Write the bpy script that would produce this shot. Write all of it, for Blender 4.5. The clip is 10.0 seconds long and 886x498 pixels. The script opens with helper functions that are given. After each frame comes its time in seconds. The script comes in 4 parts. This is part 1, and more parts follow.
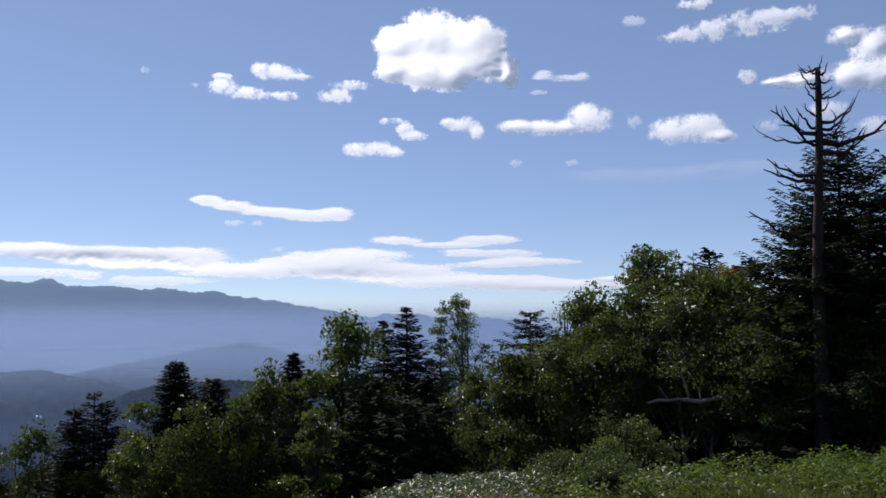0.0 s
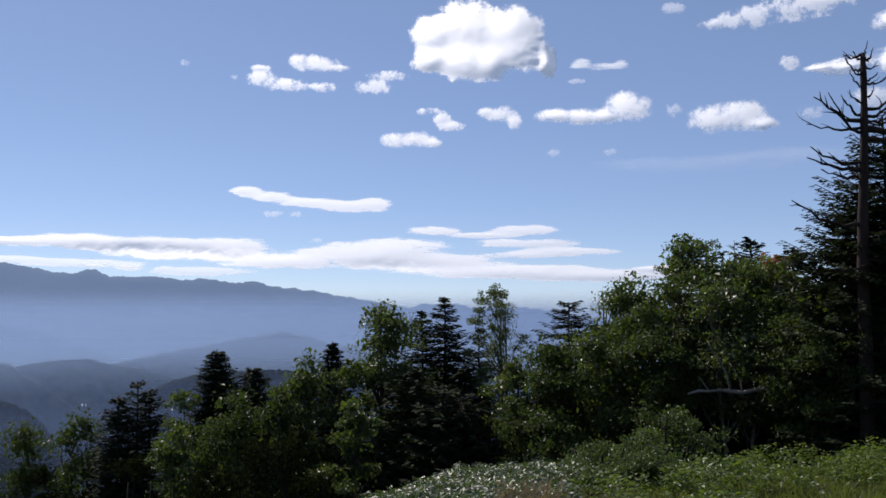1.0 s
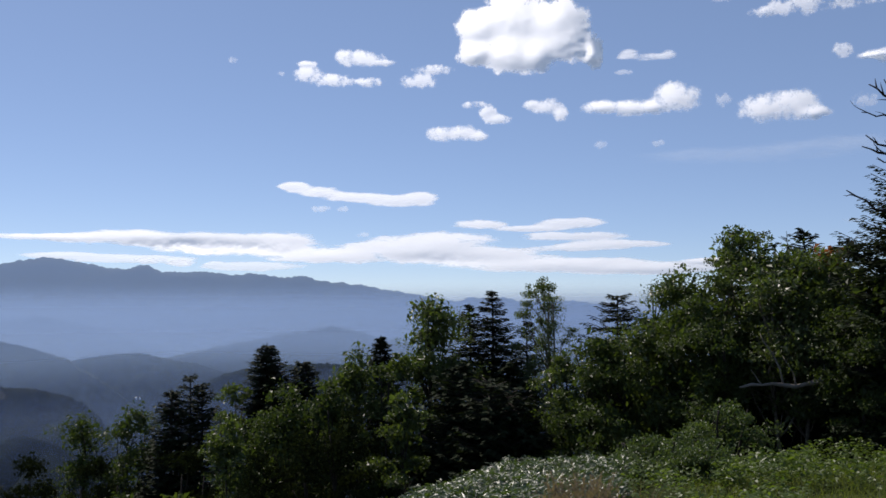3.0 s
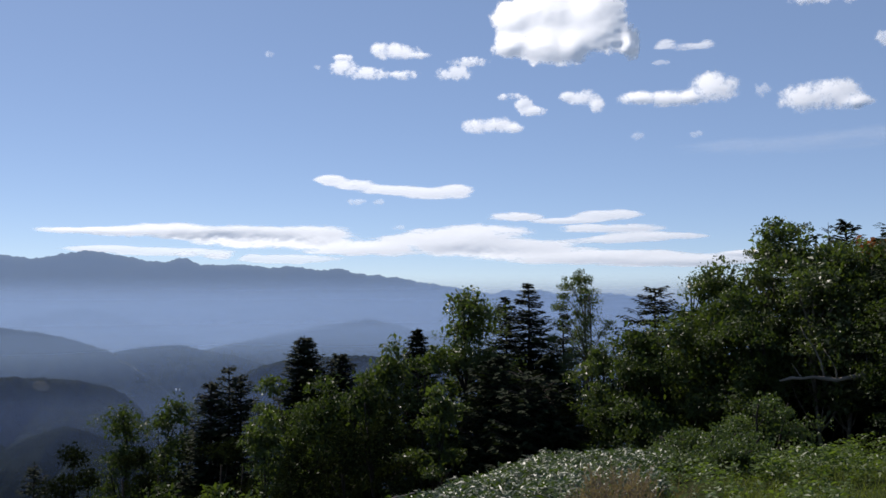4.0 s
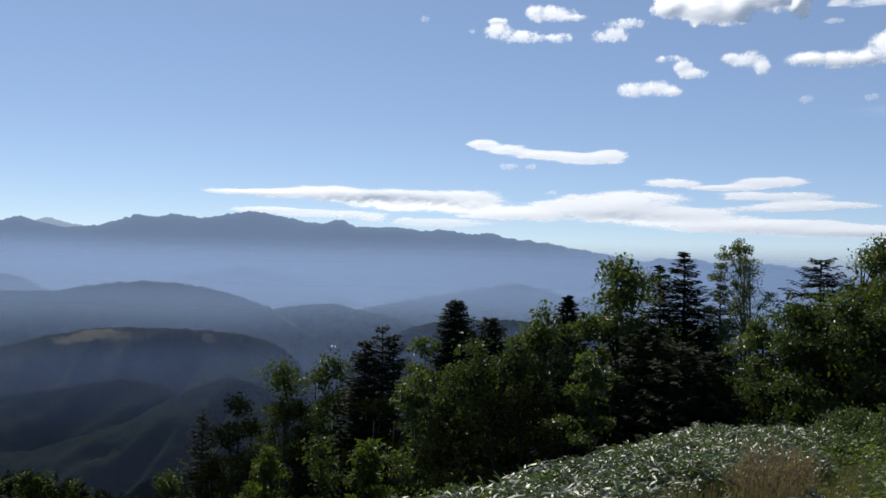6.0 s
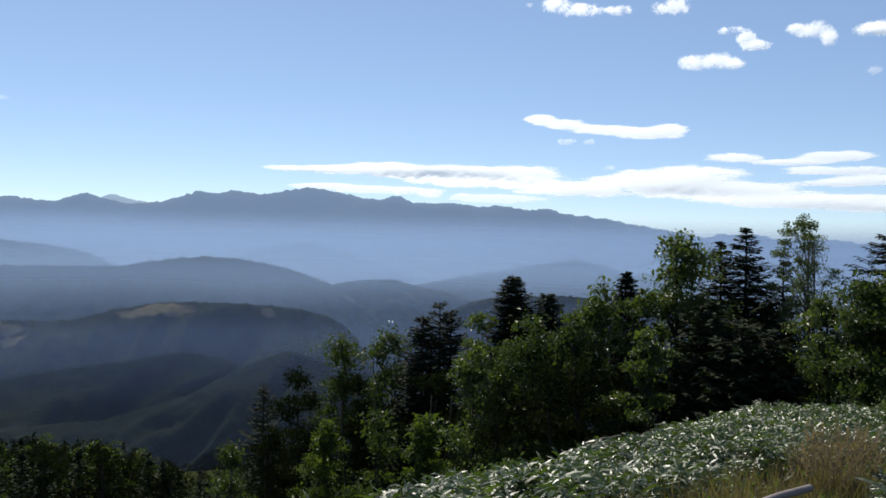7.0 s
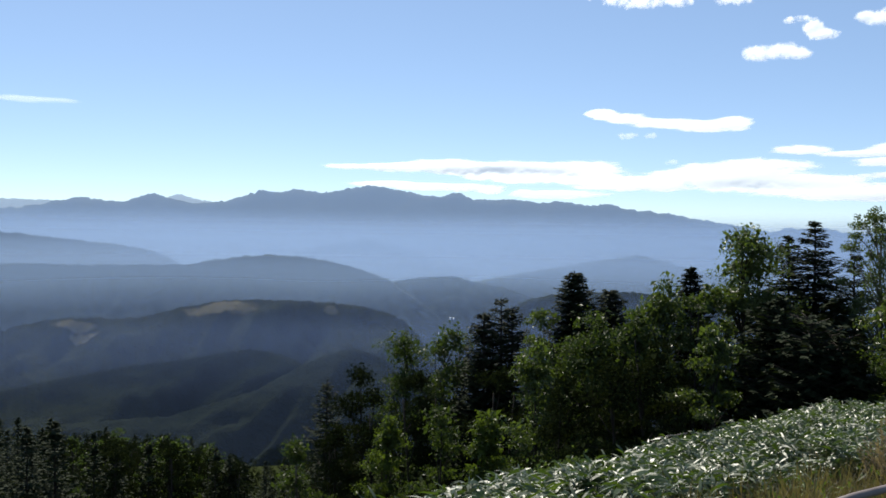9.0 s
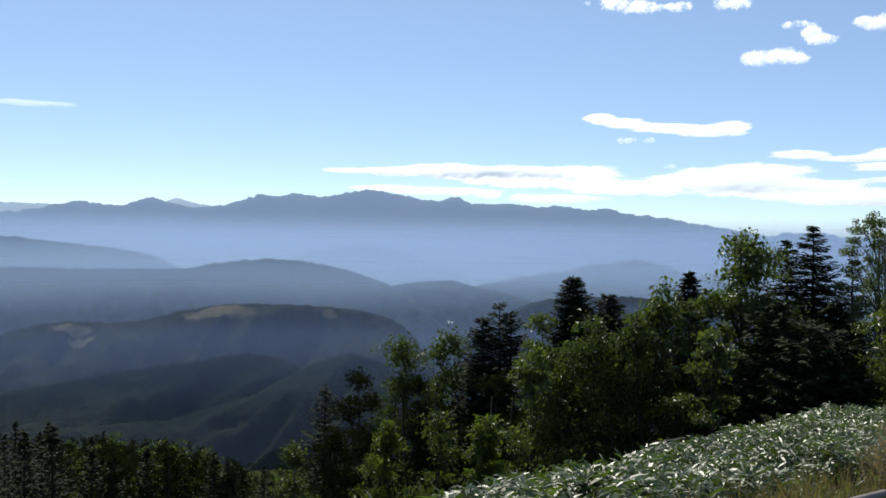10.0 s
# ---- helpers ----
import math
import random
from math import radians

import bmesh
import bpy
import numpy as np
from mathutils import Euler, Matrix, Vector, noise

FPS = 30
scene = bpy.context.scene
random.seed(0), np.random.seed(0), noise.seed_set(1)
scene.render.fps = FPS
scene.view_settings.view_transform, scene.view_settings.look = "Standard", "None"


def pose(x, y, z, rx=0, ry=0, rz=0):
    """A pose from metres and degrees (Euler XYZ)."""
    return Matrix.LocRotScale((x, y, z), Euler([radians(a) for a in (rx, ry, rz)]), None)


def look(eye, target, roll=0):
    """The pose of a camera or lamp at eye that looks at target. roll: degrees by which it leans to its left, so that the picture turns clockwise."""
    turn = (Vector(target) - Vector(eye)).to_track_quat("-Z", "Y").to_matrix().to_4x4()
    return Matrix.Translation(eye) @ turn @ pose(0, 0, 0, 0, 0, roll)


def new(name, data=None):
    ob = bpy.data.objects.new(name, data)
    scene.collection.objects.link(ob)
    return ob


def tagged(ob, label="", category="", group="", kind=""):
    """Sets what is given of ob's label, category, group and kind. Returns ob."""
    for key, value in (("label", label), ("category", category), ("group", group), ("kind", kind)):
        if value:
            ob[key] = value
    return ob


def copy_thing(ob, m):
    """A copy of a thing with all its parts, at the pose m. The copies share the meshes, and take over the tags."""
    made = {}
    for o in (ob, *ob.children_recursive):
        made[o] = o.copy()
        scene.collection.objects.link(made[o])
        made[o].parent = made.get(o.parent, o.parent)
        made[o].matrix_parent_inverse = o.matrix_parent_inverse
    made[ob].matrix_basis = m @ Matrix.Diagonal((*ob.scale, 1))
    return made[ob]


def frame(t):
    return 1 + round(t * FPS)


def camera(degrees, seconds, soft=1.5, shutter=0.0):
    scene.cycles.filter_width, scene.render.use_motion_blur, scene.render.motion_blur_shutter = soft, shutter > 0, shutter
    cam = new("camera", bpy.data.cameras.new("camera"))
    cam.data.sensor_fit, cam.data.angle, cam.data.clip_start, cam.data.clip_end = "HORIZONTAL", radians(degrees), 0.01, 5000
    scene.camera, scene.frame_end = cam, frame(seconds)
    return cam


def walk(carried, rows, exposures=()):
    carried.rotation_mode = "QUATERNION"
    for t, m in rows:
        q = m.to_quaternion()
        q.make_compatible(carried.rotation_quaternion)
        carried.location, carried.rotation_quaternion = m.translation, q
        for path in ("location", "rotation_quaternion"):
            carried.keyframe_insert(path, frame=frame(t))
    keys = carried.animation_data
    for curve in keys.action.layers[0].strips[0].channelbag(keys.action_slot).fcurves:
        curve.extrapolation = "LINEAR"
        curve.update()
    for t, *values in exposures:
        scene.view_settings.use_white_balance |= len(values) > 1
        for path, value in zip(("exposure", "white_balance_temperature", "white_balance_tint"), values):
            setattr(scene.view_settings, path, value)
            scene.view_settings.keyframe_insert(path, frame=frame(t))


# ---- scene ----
cam = camera(50.84, 10.0, soft=1.6)
EYE = Vector((0.0, 0.0, 1.6))
# seconds, yaw, pitch, roll: a pan from a standing place, in which the eye drifts a few centimetres
PATH = [
    (0.0, 0.15, 4.60, 0.05), (0.5, 1.48, 4.23, 0.22), (1.0, 2.47, 4.00, 0.03), (1.5, 3.49, 3.93, 0.45),
    (2.0, 4.11, 3.87, 0.60), (2.5, 4.64, 3.78, 0.45), (4.0, 7.56, 3.17, 0.24), (4.5, 9.62, 2.89, 0.46),
    (5.0, 13.51, 2.37, -0.03), (5.5, 15.37, 1.76, -0.82), (7.0, 20.26, -0.61, -1.20), (7.5, 22.26, -1.05, -1.33),
    (8.0, 23.70, -1.16, -1.33), (8.5, 23.86, -1.03, -1.18), (9.0, 23.97, -0.87, -0.71), (9.5, 23.99, -0.73, -0.79),
    (10.0, 23.88, -0.61, -0.78)]
walk(cam, [(t, pose(EYE.x + 0.05 * (1 - yaw / 12), EYE.y, EYE.z, 90 + pitch, roll, yaw)) for t, yaw, pitch, roll in PATH],
     exposures=[(0.0, 0.03, 6540, 16.5), (2.5, -0.01, 6580, 15.5), (5.0, 0.01, 6680, 12), (5.7, 0.01, 6720, 11), (7.0, 0.25, 6740, 7.5), (7.8, 0.38, 6760, 6.5), (10.0, 0.42, 6760, 6.5)])

# ---- light ----
SUN_AZ, SUN_EL = 42.0, 46.0      # degrees to the left of straight ahead, and above the horizon
world = bpy.data.worlds.new("sky")
world.use_nodes = True
scene.world = world
wn = world.node_tree
sky = wn.nodes.new("ShaderNodeTexSky")
sky.sky_type, sky.sun_disc = "NISHITA", False
sky.sun_elevation, sky.sun_rotation = radians(SUN_EL), radians(-SUN_AZ)
sky.altitude, sky.air_density, sky.dust_density, sky.ozone_density = 2500, 0.80, 0.7, 1.95
veil = wn.nodes.new("ShaderNodeMixRGB")      # an even, thin haze through the whole sky
veil.inputs[0].default_value, veil.inputs[2].default_value = 0.36, (2.5, 3.7, 6.0, 1)
wn.links.new(sky.outputs[0], veil.inputs[1])
wn.links.new(veil.outputs[0], wn.nodes["Background"].inputs[0])
wn.nodes["Background"].inputs[1].default_value = 0.111
sun = new("sun", bpy.data.lights.new("sun", "SUN"))
sun.data.energy, sun.data.angle, sun.data.color = 5.0, radians(0.53), (1.0, 0.95, 0.87)


def aim(az, el):
    """The unit vector at az degrees to the left of straight ahead and el degrees up."""
    a, e = radians(az), radians(el)
    return Vector((-math.sin(a) * math.cos(e), math.cos(a) * math.cos(e), math.sin(e)))


def at(az, el, far):
    """The point far metres away on the plan, seen from the eye at az and el degrees."""
    a = radians(az)
    return Vector((-math.sin(a) * far, math.cos(a) * far, EYE.z + far * math.tan(radians(el))))


sun.matrix_world = look(aim(SUN_AZ, SUN_EL) * 200, (0, 0, 0))

# ---- materials ----


def material(name):
    m = bpy.data.materials.new(name)
    m.use_nodes = True
    nt = m.node_tree
    nt.nodes.clear()
    out = nt.nodes.new("ShaderNodeOutputMaterial")

    def node(kind, **values):
        n = nt.nodes.new(kind)
        for key, value in values.items():
            n.inputs[key.replace("_", " ")].default_value = value
        return n
    return m, nt, node, out


def ramp(nt, socket, stops):
    r = nt.nodes.new("ShaderNodeValToRGB")
    while len(r.color_ramp.elements) < len(stops):
        r.color_ramp.elements.new(0.5)
    for e, (p, c) in zip(r.color_ramp.elements, stops):
        e.position, e.color = p, (*c, 1)
    nt.links.new(socket, r.inputs[0])
    return r.outputs[0]


def texture(nt, node, scale, detail=4.0, rough=0.6, stretch=None):
    tc = node("ShaderNodeTexCoord")
    n = node("ShaderNodeTexNoise", Scale=scale, Detail=detail, Roughness=rough)
    src = tc.outputs["Object"]
    if stretch:
        mp = node("ShaderNodeMapping", Scale=stretch)
        nt.links.new(src, mp.inputs[0])
        src = mp.outputs[0]
    nt.links.new(src, n.inputs["Vector"])
    return n.outputs[0]


def foliage(name, dark, light, gloss=0.45, through_light=0.35, specular=0.4):
    """Leaf material: each leaf has its own tint, shines a little and lets sunlight through."""
    m, nt, node, out = material(name)
    geo = node("ShaderNodeNewGeometry")
    patch = texture(nt, node, 1.6, 3)
    mix = node("ShaderNodeMath")
    mix.operation = "MULTIPLY_ADD"
    nt.links.new(geo.outputs["Random Per Island"], mix.inputs[0])
    mix.inputs[1].default_value = 0.36
    half = node("ShaderNodeMath")
    half.operation = "MULTIPLY"
    nt.links.new(patch, half.inputs[0])
    half.inputs[1].default_value = 0.72
    nt.links.new(half.outputs[0], mix.inputs[2])
    mid = tuple((a + b) / 2 for a, b in zip(dark, light))
    col = ramp(nt, mix.outputs[0], [(0.1, dark), (0.5, mid), (0.95, light)])
    bsdf = node("ShaderNodeBsdfPrincipled", Roughness=gloss)
    bsdf.inputs["Specular IOR Level"].default_value = specular
    nt.links.new(col, bsdf.inputs["Base Color"])
    tr = node("ShaderNodeBsdfTranslucent")
    warm = node("ShaderNodeMixRGB", Fac=1.0, Color2=(1.6, 1.7, 0.7, 1))
    warm.blend_type = "MULTIPLY"
    nt.links.new(col, warm.inputs[1])
    nt.links.new(warm.outputs[0], tr.inputs[0])
    mx = node("ShaderNodeMixShader", Fac=through_light)
    nt.links.new(bsdf.outputs[0], mx.inputs[1])
    nt.links.new(tr.outputs[0], mx.inputs[2])
    nt.links.new(mx.outputs[0], out.inputs[0])
    return m


def solid(name, stops, scale, rough=0.85, stretch=None, bump=0.4, detail=6.0, distance=0.02, specular=0.2):
    """Matt material in mottled colour with relief."""
    m, nt, node, out = material(name)
    n = texture(nt, node, scale, detail, 0.65, stretch)
    big = texture(nt, node, scale * 0.13, 3)
    add = node("ShaderNodeMixRGB", Fac=0.4)
    nt.links.new(n, add.inputs[1])
    nt.links.new(big, add.inputs[2])
    bsdf = node("ShaderNodeBsdfPrincipled", Roughness=rough)
    bsdf.inputs["Specular IOR Level"].default_value = specular
    nt.links.new(ramp(nt, add.outputs[0], stops), bsdf.inputs["Base Color"])
    b = node("ShaderNodeBump", Strength=bump, Distance=distance)
    nt.links.new(n, b.inputs["Height"])
    nt.links.new(b.outputs[0], bsdf.inputs["Normal"])
    nt.links.new(bsdf.outputs[0], out.inputs[0])
    return m


M_BIRCH_LEAF = foliage("birch_leaf", (0.019, 0.034, 0.010), (0.086, 0.114, 0.034), 0.42, 0.42, 0.42)
# dark leaf of its own; also puts shade into the colour of some grove birches
M_DARK_LEAF = foliage("dark_leaf", (0.016, 0.030, 0.009), (0.060, 0.082, 0.023), 0.52, 0.38, 0.2)
M_YELLOW_LEAF = foliage("yellow_green_leaf", (0.026, 0.042, 0.010), (0.075, 0.100, 0.022), 0.5, 0.42, 0.2)
# leaf colour darkened to hold the shade on lower and inner trees
M_SHADED_LEAF = foliage("shaded_leaf", (0.009, 0.013, 0.005), (0.024, 0.030, 0.012), 0.9, 0.10, 0.0)
M_SHRUB_LEAF = foliage("shrub_leaf", (0.028, 0.048, 0.017), (0.095, 0.128, 0.046), 0.45, 0.34, 0.3)
M_NEEDLE = foliage("fir_needle", (0.011, 0.017, 0.009), (0.029, 0.039, 0.019), 0.75, 0.12, 0.06)
M_SASA = foliage("bamboo_grass_leaf", (0.012, 0.026, 0.004), (0.062, 0.094, 0.014), 0.45, 0.36, 1.0)
M_HERB = foliage("herb_leaf", (0.034, 0.064, 0.012), (0.115, 0.155, 0.032), 0.46, 0.42, 0.28)
M_GRASS = foliage("meadow_grass", (0.045, 0.068, 0.018), (0.125, 0.140, 0.042), 0.55, 0.42, 0.2)
M_STRAW = foliage("dry_grass", (0.060, 0.048, 0.027), (0.165, 0.132, 0.080), 0.6, 0.35, 0.2)
M_PLUME = foliage("grass_plume", (0.12, 0.085, 0.068), (0.25, 0.19, 0.155), 0.7, 0.3, 0.2)
M_RED_LEAF = foliage("red_leaf", (0.10, 0.03, 0.012), (0.22, 0.07, 0.03), 0.45, 0.4)
M_BARK = solid("fir_bark", [(0.3, (0.016, 0.013, 0.011)), (0.7, (0.045, 0.037, 0.031))], 9, 0.9, (1, 1, 0.25))
M_BIRCH = solid("birch_bark", [(0.3, (0.05, 0.042, 0.033)), (0.55, (0.15, 0.13, 0.105)), (0.8, (0.34, 0.31, 0.27))], 7, 0.8, (1, 1, 2.5))
M_DEAD = solid("weathered_dead_wood", [(0.3, (0.014, 0.009, 0.0075)), (0.7, (0.044, 0.029, 0.024))], 10, 0.9, (1, 1, 0.18), 0.7)
M_LOG = solid("bleached_log_wood", [(0.3, (0.06, 0.050, 0.043)), (0.7, (0.27, 0.24, 0.21))], 6, 0.8, (0.3, 1, 1), 0.6)
M_RAIL = solid("grey_weathered_rail", [(0.3, (0.13, 0.105, 0.095)), (0.7, (0.29, 0.24, 0.225))], 14, 0.6, (0.12, 1, 1), 0.3)
M_SOIL = solid("forest_ground", [(0.3, (0.014, 0.018, 0.008)), (0.55, (0.028, 0.034, 0.013)), (0.8, (0.052, 0.050, 0.024))], 2.2, 1.0, None, 0.6, 8, 0.05, 0.0)


def hill_forest(name, dark, light, scale, meadows=()):
    """Wooded hillside seen from afar; meadows: (x, y, half width, half depth) of open grass on it."""
    m, nt, node, out = material(name)
    fine = texture(nt, node, scale, 8, 0.7)
    big = texture(nt, node, scale * 0.09, 4, 0.6)
    mixed = node("ShaderNodeMixRGB", Fac=0.55)
    nt.links.new(fine, mixed.inputs[1])
    nt.links.new(big, mixed.inputs[2])
    col = ramp(nt, mixed.outputs[0], [(0.40, dark), (0.62, light)])
    tc = node("ShaderNodeTexCoord")
    for x, y, w, d in meadows:
        mp = node("ShaderNodeMapping", Location=(x, y, 0), Rotation=(0, 0, math.atan2(-x, y)), Scale=(w, d, 1e6))
        mp.vector_type = "TEXTURE"
        nt.links.new(tc.outputs["Object"], mp.inputs[0])
        ln = node("ShaderNodeVectorMath")
        ln.operation = "LENGTH"
        nt.links.new(mp.outputs[0], ln.inputs[0])
        wob = node("ShaderNodeMath")
        wob.operation = "MULTIPLY_ADD"
        nt.links.new(fine, wob.inputs[0])
        wob.inputs[1].default_value = 1.3
        nt.links.new(ln.outputs["Value"], wob.inputs[2])
        edge = node("ShaderNodeMapRange", From_Min=1.55, From_Max=1.25, To_Min=0.0, To_Max=1.0)
        nt.links.new(wob.outputs[0], edge.inputs[0])
        mx = node("ShaderNodeMixRGB", Color2=(0.105, 0.095, 0.060, 1))
        nt.links.new(edge.outputs[0], mx.inputs[0])
        nt.links.new(col, mx.inputs[1])
        col = mx.outputs[0]
    bsdf = node("ShaderNodeBsdfPrincipled", Roughness=1.0)
    bsdf.inputs["Specular IOR Level"].default_value = 0.0
    nt.links.new(col, bsdf.inputs["Base Color"])
    b = node("ShaderNodeBump", Strength=1.0, Distance=9.0)
    nt.links.new(fine, b.inputs["Height"])
    nt.links.new(b.outputs[0], bsdf.inputs["Normal"])
    nt.links.new(bsdf.outputs[0], out.inputs[0])
    return m


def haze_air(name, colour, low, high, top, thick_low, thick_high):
    """Tinted, part-clear matter standing in for hazy air, lit by sun and sky: its cover goes from thick_low at height
    low to thick_high at height high.
    """
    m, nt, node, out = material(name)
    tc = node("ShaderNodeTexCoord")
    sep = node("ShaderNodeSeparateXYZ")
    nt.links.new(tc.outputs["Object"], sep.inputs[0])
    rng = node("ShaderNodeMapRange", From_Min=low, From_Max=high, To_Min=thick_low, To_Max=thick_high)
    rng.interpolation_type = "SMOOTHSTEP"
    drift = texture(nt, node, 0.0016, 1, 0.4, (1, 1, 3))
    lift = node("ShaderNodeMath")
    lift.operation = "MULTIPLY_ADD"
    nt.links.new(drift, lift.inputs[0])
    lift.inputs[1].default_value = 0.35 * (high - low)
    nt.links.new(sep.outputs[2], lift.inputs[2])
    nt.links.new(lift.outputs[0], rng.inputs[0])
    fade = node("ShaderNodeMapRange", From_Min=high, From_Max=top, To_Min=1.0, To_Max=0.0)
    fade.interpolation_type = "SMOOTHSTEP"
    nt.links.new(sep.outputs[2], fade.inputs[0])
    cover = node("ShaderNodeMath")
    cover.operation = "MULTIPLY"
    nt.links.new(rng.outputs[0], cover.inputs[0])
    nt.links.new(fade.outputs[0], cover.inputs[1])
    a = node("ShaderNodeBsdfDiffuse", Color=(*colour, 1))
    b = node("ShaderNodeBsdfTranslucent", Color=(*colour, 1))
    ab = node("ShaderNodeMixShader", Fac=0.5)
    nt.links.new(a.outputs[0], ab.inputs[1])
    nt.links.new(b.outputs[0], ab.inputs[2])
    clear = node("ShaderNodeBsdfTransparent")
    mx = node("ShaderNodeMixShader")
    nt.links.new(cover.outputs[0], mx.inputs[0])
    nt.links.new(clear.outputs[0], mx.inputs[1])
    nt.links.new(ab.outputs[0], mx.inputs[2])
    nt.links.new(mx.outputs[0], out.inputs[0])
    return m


def cloud_matter(name, scale, ragged, stretch=None):
    """Cloud droplets: white, lit through by the sun and by the sky, thinning out to nothing where the density falls."""
    m, nt, node, out = material(name)

    def attribute(key):
        n = node("ShaderNodeAttribute")
        n.attribute_name = key
        return n.outputs["Fac"]

    def calc(kind, a, b, c=None):
        n = node("ShaderNodeMath")
        n.operation = kind
        for socket, value in zip(n.inputs, (a, b, c)):
            if isinstance(value, (int, float)):
                socket.default_value = value
            elif value:
                nt.links.new(value, socket)
        return n.outputs[0]
    tufts = texture(nt, node, scale, 6, 0.62, stretch)
    shreds = texture(nt, node, scale * 3.4, 4, 0.6, stretch)
    grain = calc("MULTIPLY_ADD", shreds, 0.3, calc("SUBTRACT", tufts, 0.65))
    dens = calc("MULTIPLY_ADD", grain, calc("MULTIPLY", attribute("torn"), ragged), attribute("vapour"))
    rng = node("ShaderNodeMapRange", From_Min=0.0, From_Max=1.0, To_Min=0.0, To_Max=1.0)
    rng.interpolation_type = "SMOOTHSTEP"
    nt.links.new(calc("DIVIDE", dens, attribute("edge")), rng.inputs[0])
    alpha = calc("MULTIPLY", rng.outputs[0], attribute("cover"))
    a = node("ShaderNodeBsdfDiffuse", Color=(0.46, 0.465, 0.47, 1))
    b = node("ShaderNodeBsdfTranslucent", Color=(0.63, 0.635, 0.64, 1))
    relief = node("ShaderNodeBump", Strength=0.10, Distance=10.0)
    nt.links.new(tufts, relief.inputs["Height"])
    nt.links.new(relief.outputs[0], b.inputs["Normal"])
    ab = node("ShaderNodeAddShader")
    nt.links.new(a.outputs[0], ab.inputs[0])
    nt.links.new(b.outputs[0], ab.inputs[1])
    clear = node("ShaderNodeBsdfTransparent")
    mx = node("ShaderNodeMixShader")
    nt.links.new(alpha, mx.inputs[0])
    nt.links.new(clear.outputs[0], mx.inputs[1])
    nt.links.new(ab.outputs[0], mx.inputs[2])
    nt.links.new(mx.outputs[0], out.inputs[0])
    return m


M_CUMULUS = cloud_matter("cumulus_cloud", 0.015, 2.3)
M_STREAK = cloud_matter("streak_cloud", 0.012, 2.4, (0.3, 0.3, 1.4))

# ---- mesh building ----


class Geo:
    """Collects vertices and faces, then links them as one mesh object."""

    def __init__(self):
        self.v, self.f, self.n = [], [], 0

    def add(self, verts, faces):
        verts = np.asarray(verts, float).reshape(-1, 3)
        self.v.append(verts)
        self.f.extend([tuple(i + self.n for i in face) for face in faces])
        self.n += len(verts)

    def tube(self, pts, radii, sides=7):
        pts = [Vector(p) for p in pts]
        ring, faces = [], []
        for i, (p, r) in enumerate(zip(pts, radii)):
            d = (pts[min(i + 1, len(pts) - 1)] - pts[max(i - 1, 0)]).normalized()
            a = d.cross(Vector((0, 0, 1)) if abs(d.z) < 0.9 else Vector((1, 0, 0))).normalized()
            b = d.cross(a)
            ring += [p + r * (math.cos(2 * math.pi * k / sides) * a + math.sin(2 * math.pi * k / sides) * b) for k in range(sides)]
        for i in range(len(pts) - 1):
            for k in range(sides):
                j = (k + 1) % sides
                faces.append((i * sides + k, i * sides + j, (i + 1) * sides + j, (i + 1) * sides + k))
        faces.append(tuple(range(sides))[::-1])
        faces.append(tuple((len(pts) - 1) * sides + k for k in range(sides)))
        self.add(ring, faces)

    def leaves(self, centre, along, face, length, width, fold=0.25):
        """Many four-cornered leaves at once: arrays of places, directions, normals and sizes."""
        c, d, n = (np.asarray(a, float) for a in (centre, along, face))
        d = d / np.maximum(np.linalg.norm(d, axis=1, keepdims=True), 1e-6)
        s = np.cross(d, n)
        s /= np.maximum(np.linalg.norm(s, axis=1, keepdims=True), 1e-6)
        u = np.cross(s, d)
        L, W = np.asarray(length)[:, None], np.asarray(width)[:, None]
        quad = np.stack([c - d * L * 0.5, c + s * W * 0.5 + u * W * fold, c + d * L * 0.5, c - s * W * 0.5 + u * W * fold], 1)
        k = len(c)
        base = self.n + np.arange(k)[:, None] * 4
        self.v.append(quad.reshape(-1, 3))
        self.f.extend(map(tuple, np.concatenate([base + [0, 1, 2], base + [0, 2, 3]]).tolist()))
        self.n += 4 * k

    def mesh(self, name, *mats, smooth=False):
        me = bpy.data.meshes.new(name)
        me.from_pydata(np.concatenate(self.v).tolist() if self.v else [], [], self.f)
        for m in mats:
            me.materials.append(m)
        if smooth:
            me.shade_smooth()
        return me


def part(name, geo, mat, parent=None, label="", smooth=False):
    ob = new(name, geo.mesh(name, mat, smooth=smooth))
    if parent:
        ob.parent = parent
    if label:
        ob["label"] = label
    return ob


def thing(name, place, label, category, group=""):
    ob = new(name)
    ob.matrix_world = Matrix.Translation(place)
    ob.empty_display_size = 0.3
    return tagged(ob, label, category, group)


def softplus(v, w):
    return w * math.log1p(math.exp(max(-30.0, min(30.0, v / w)))) if v < 30 * w else v


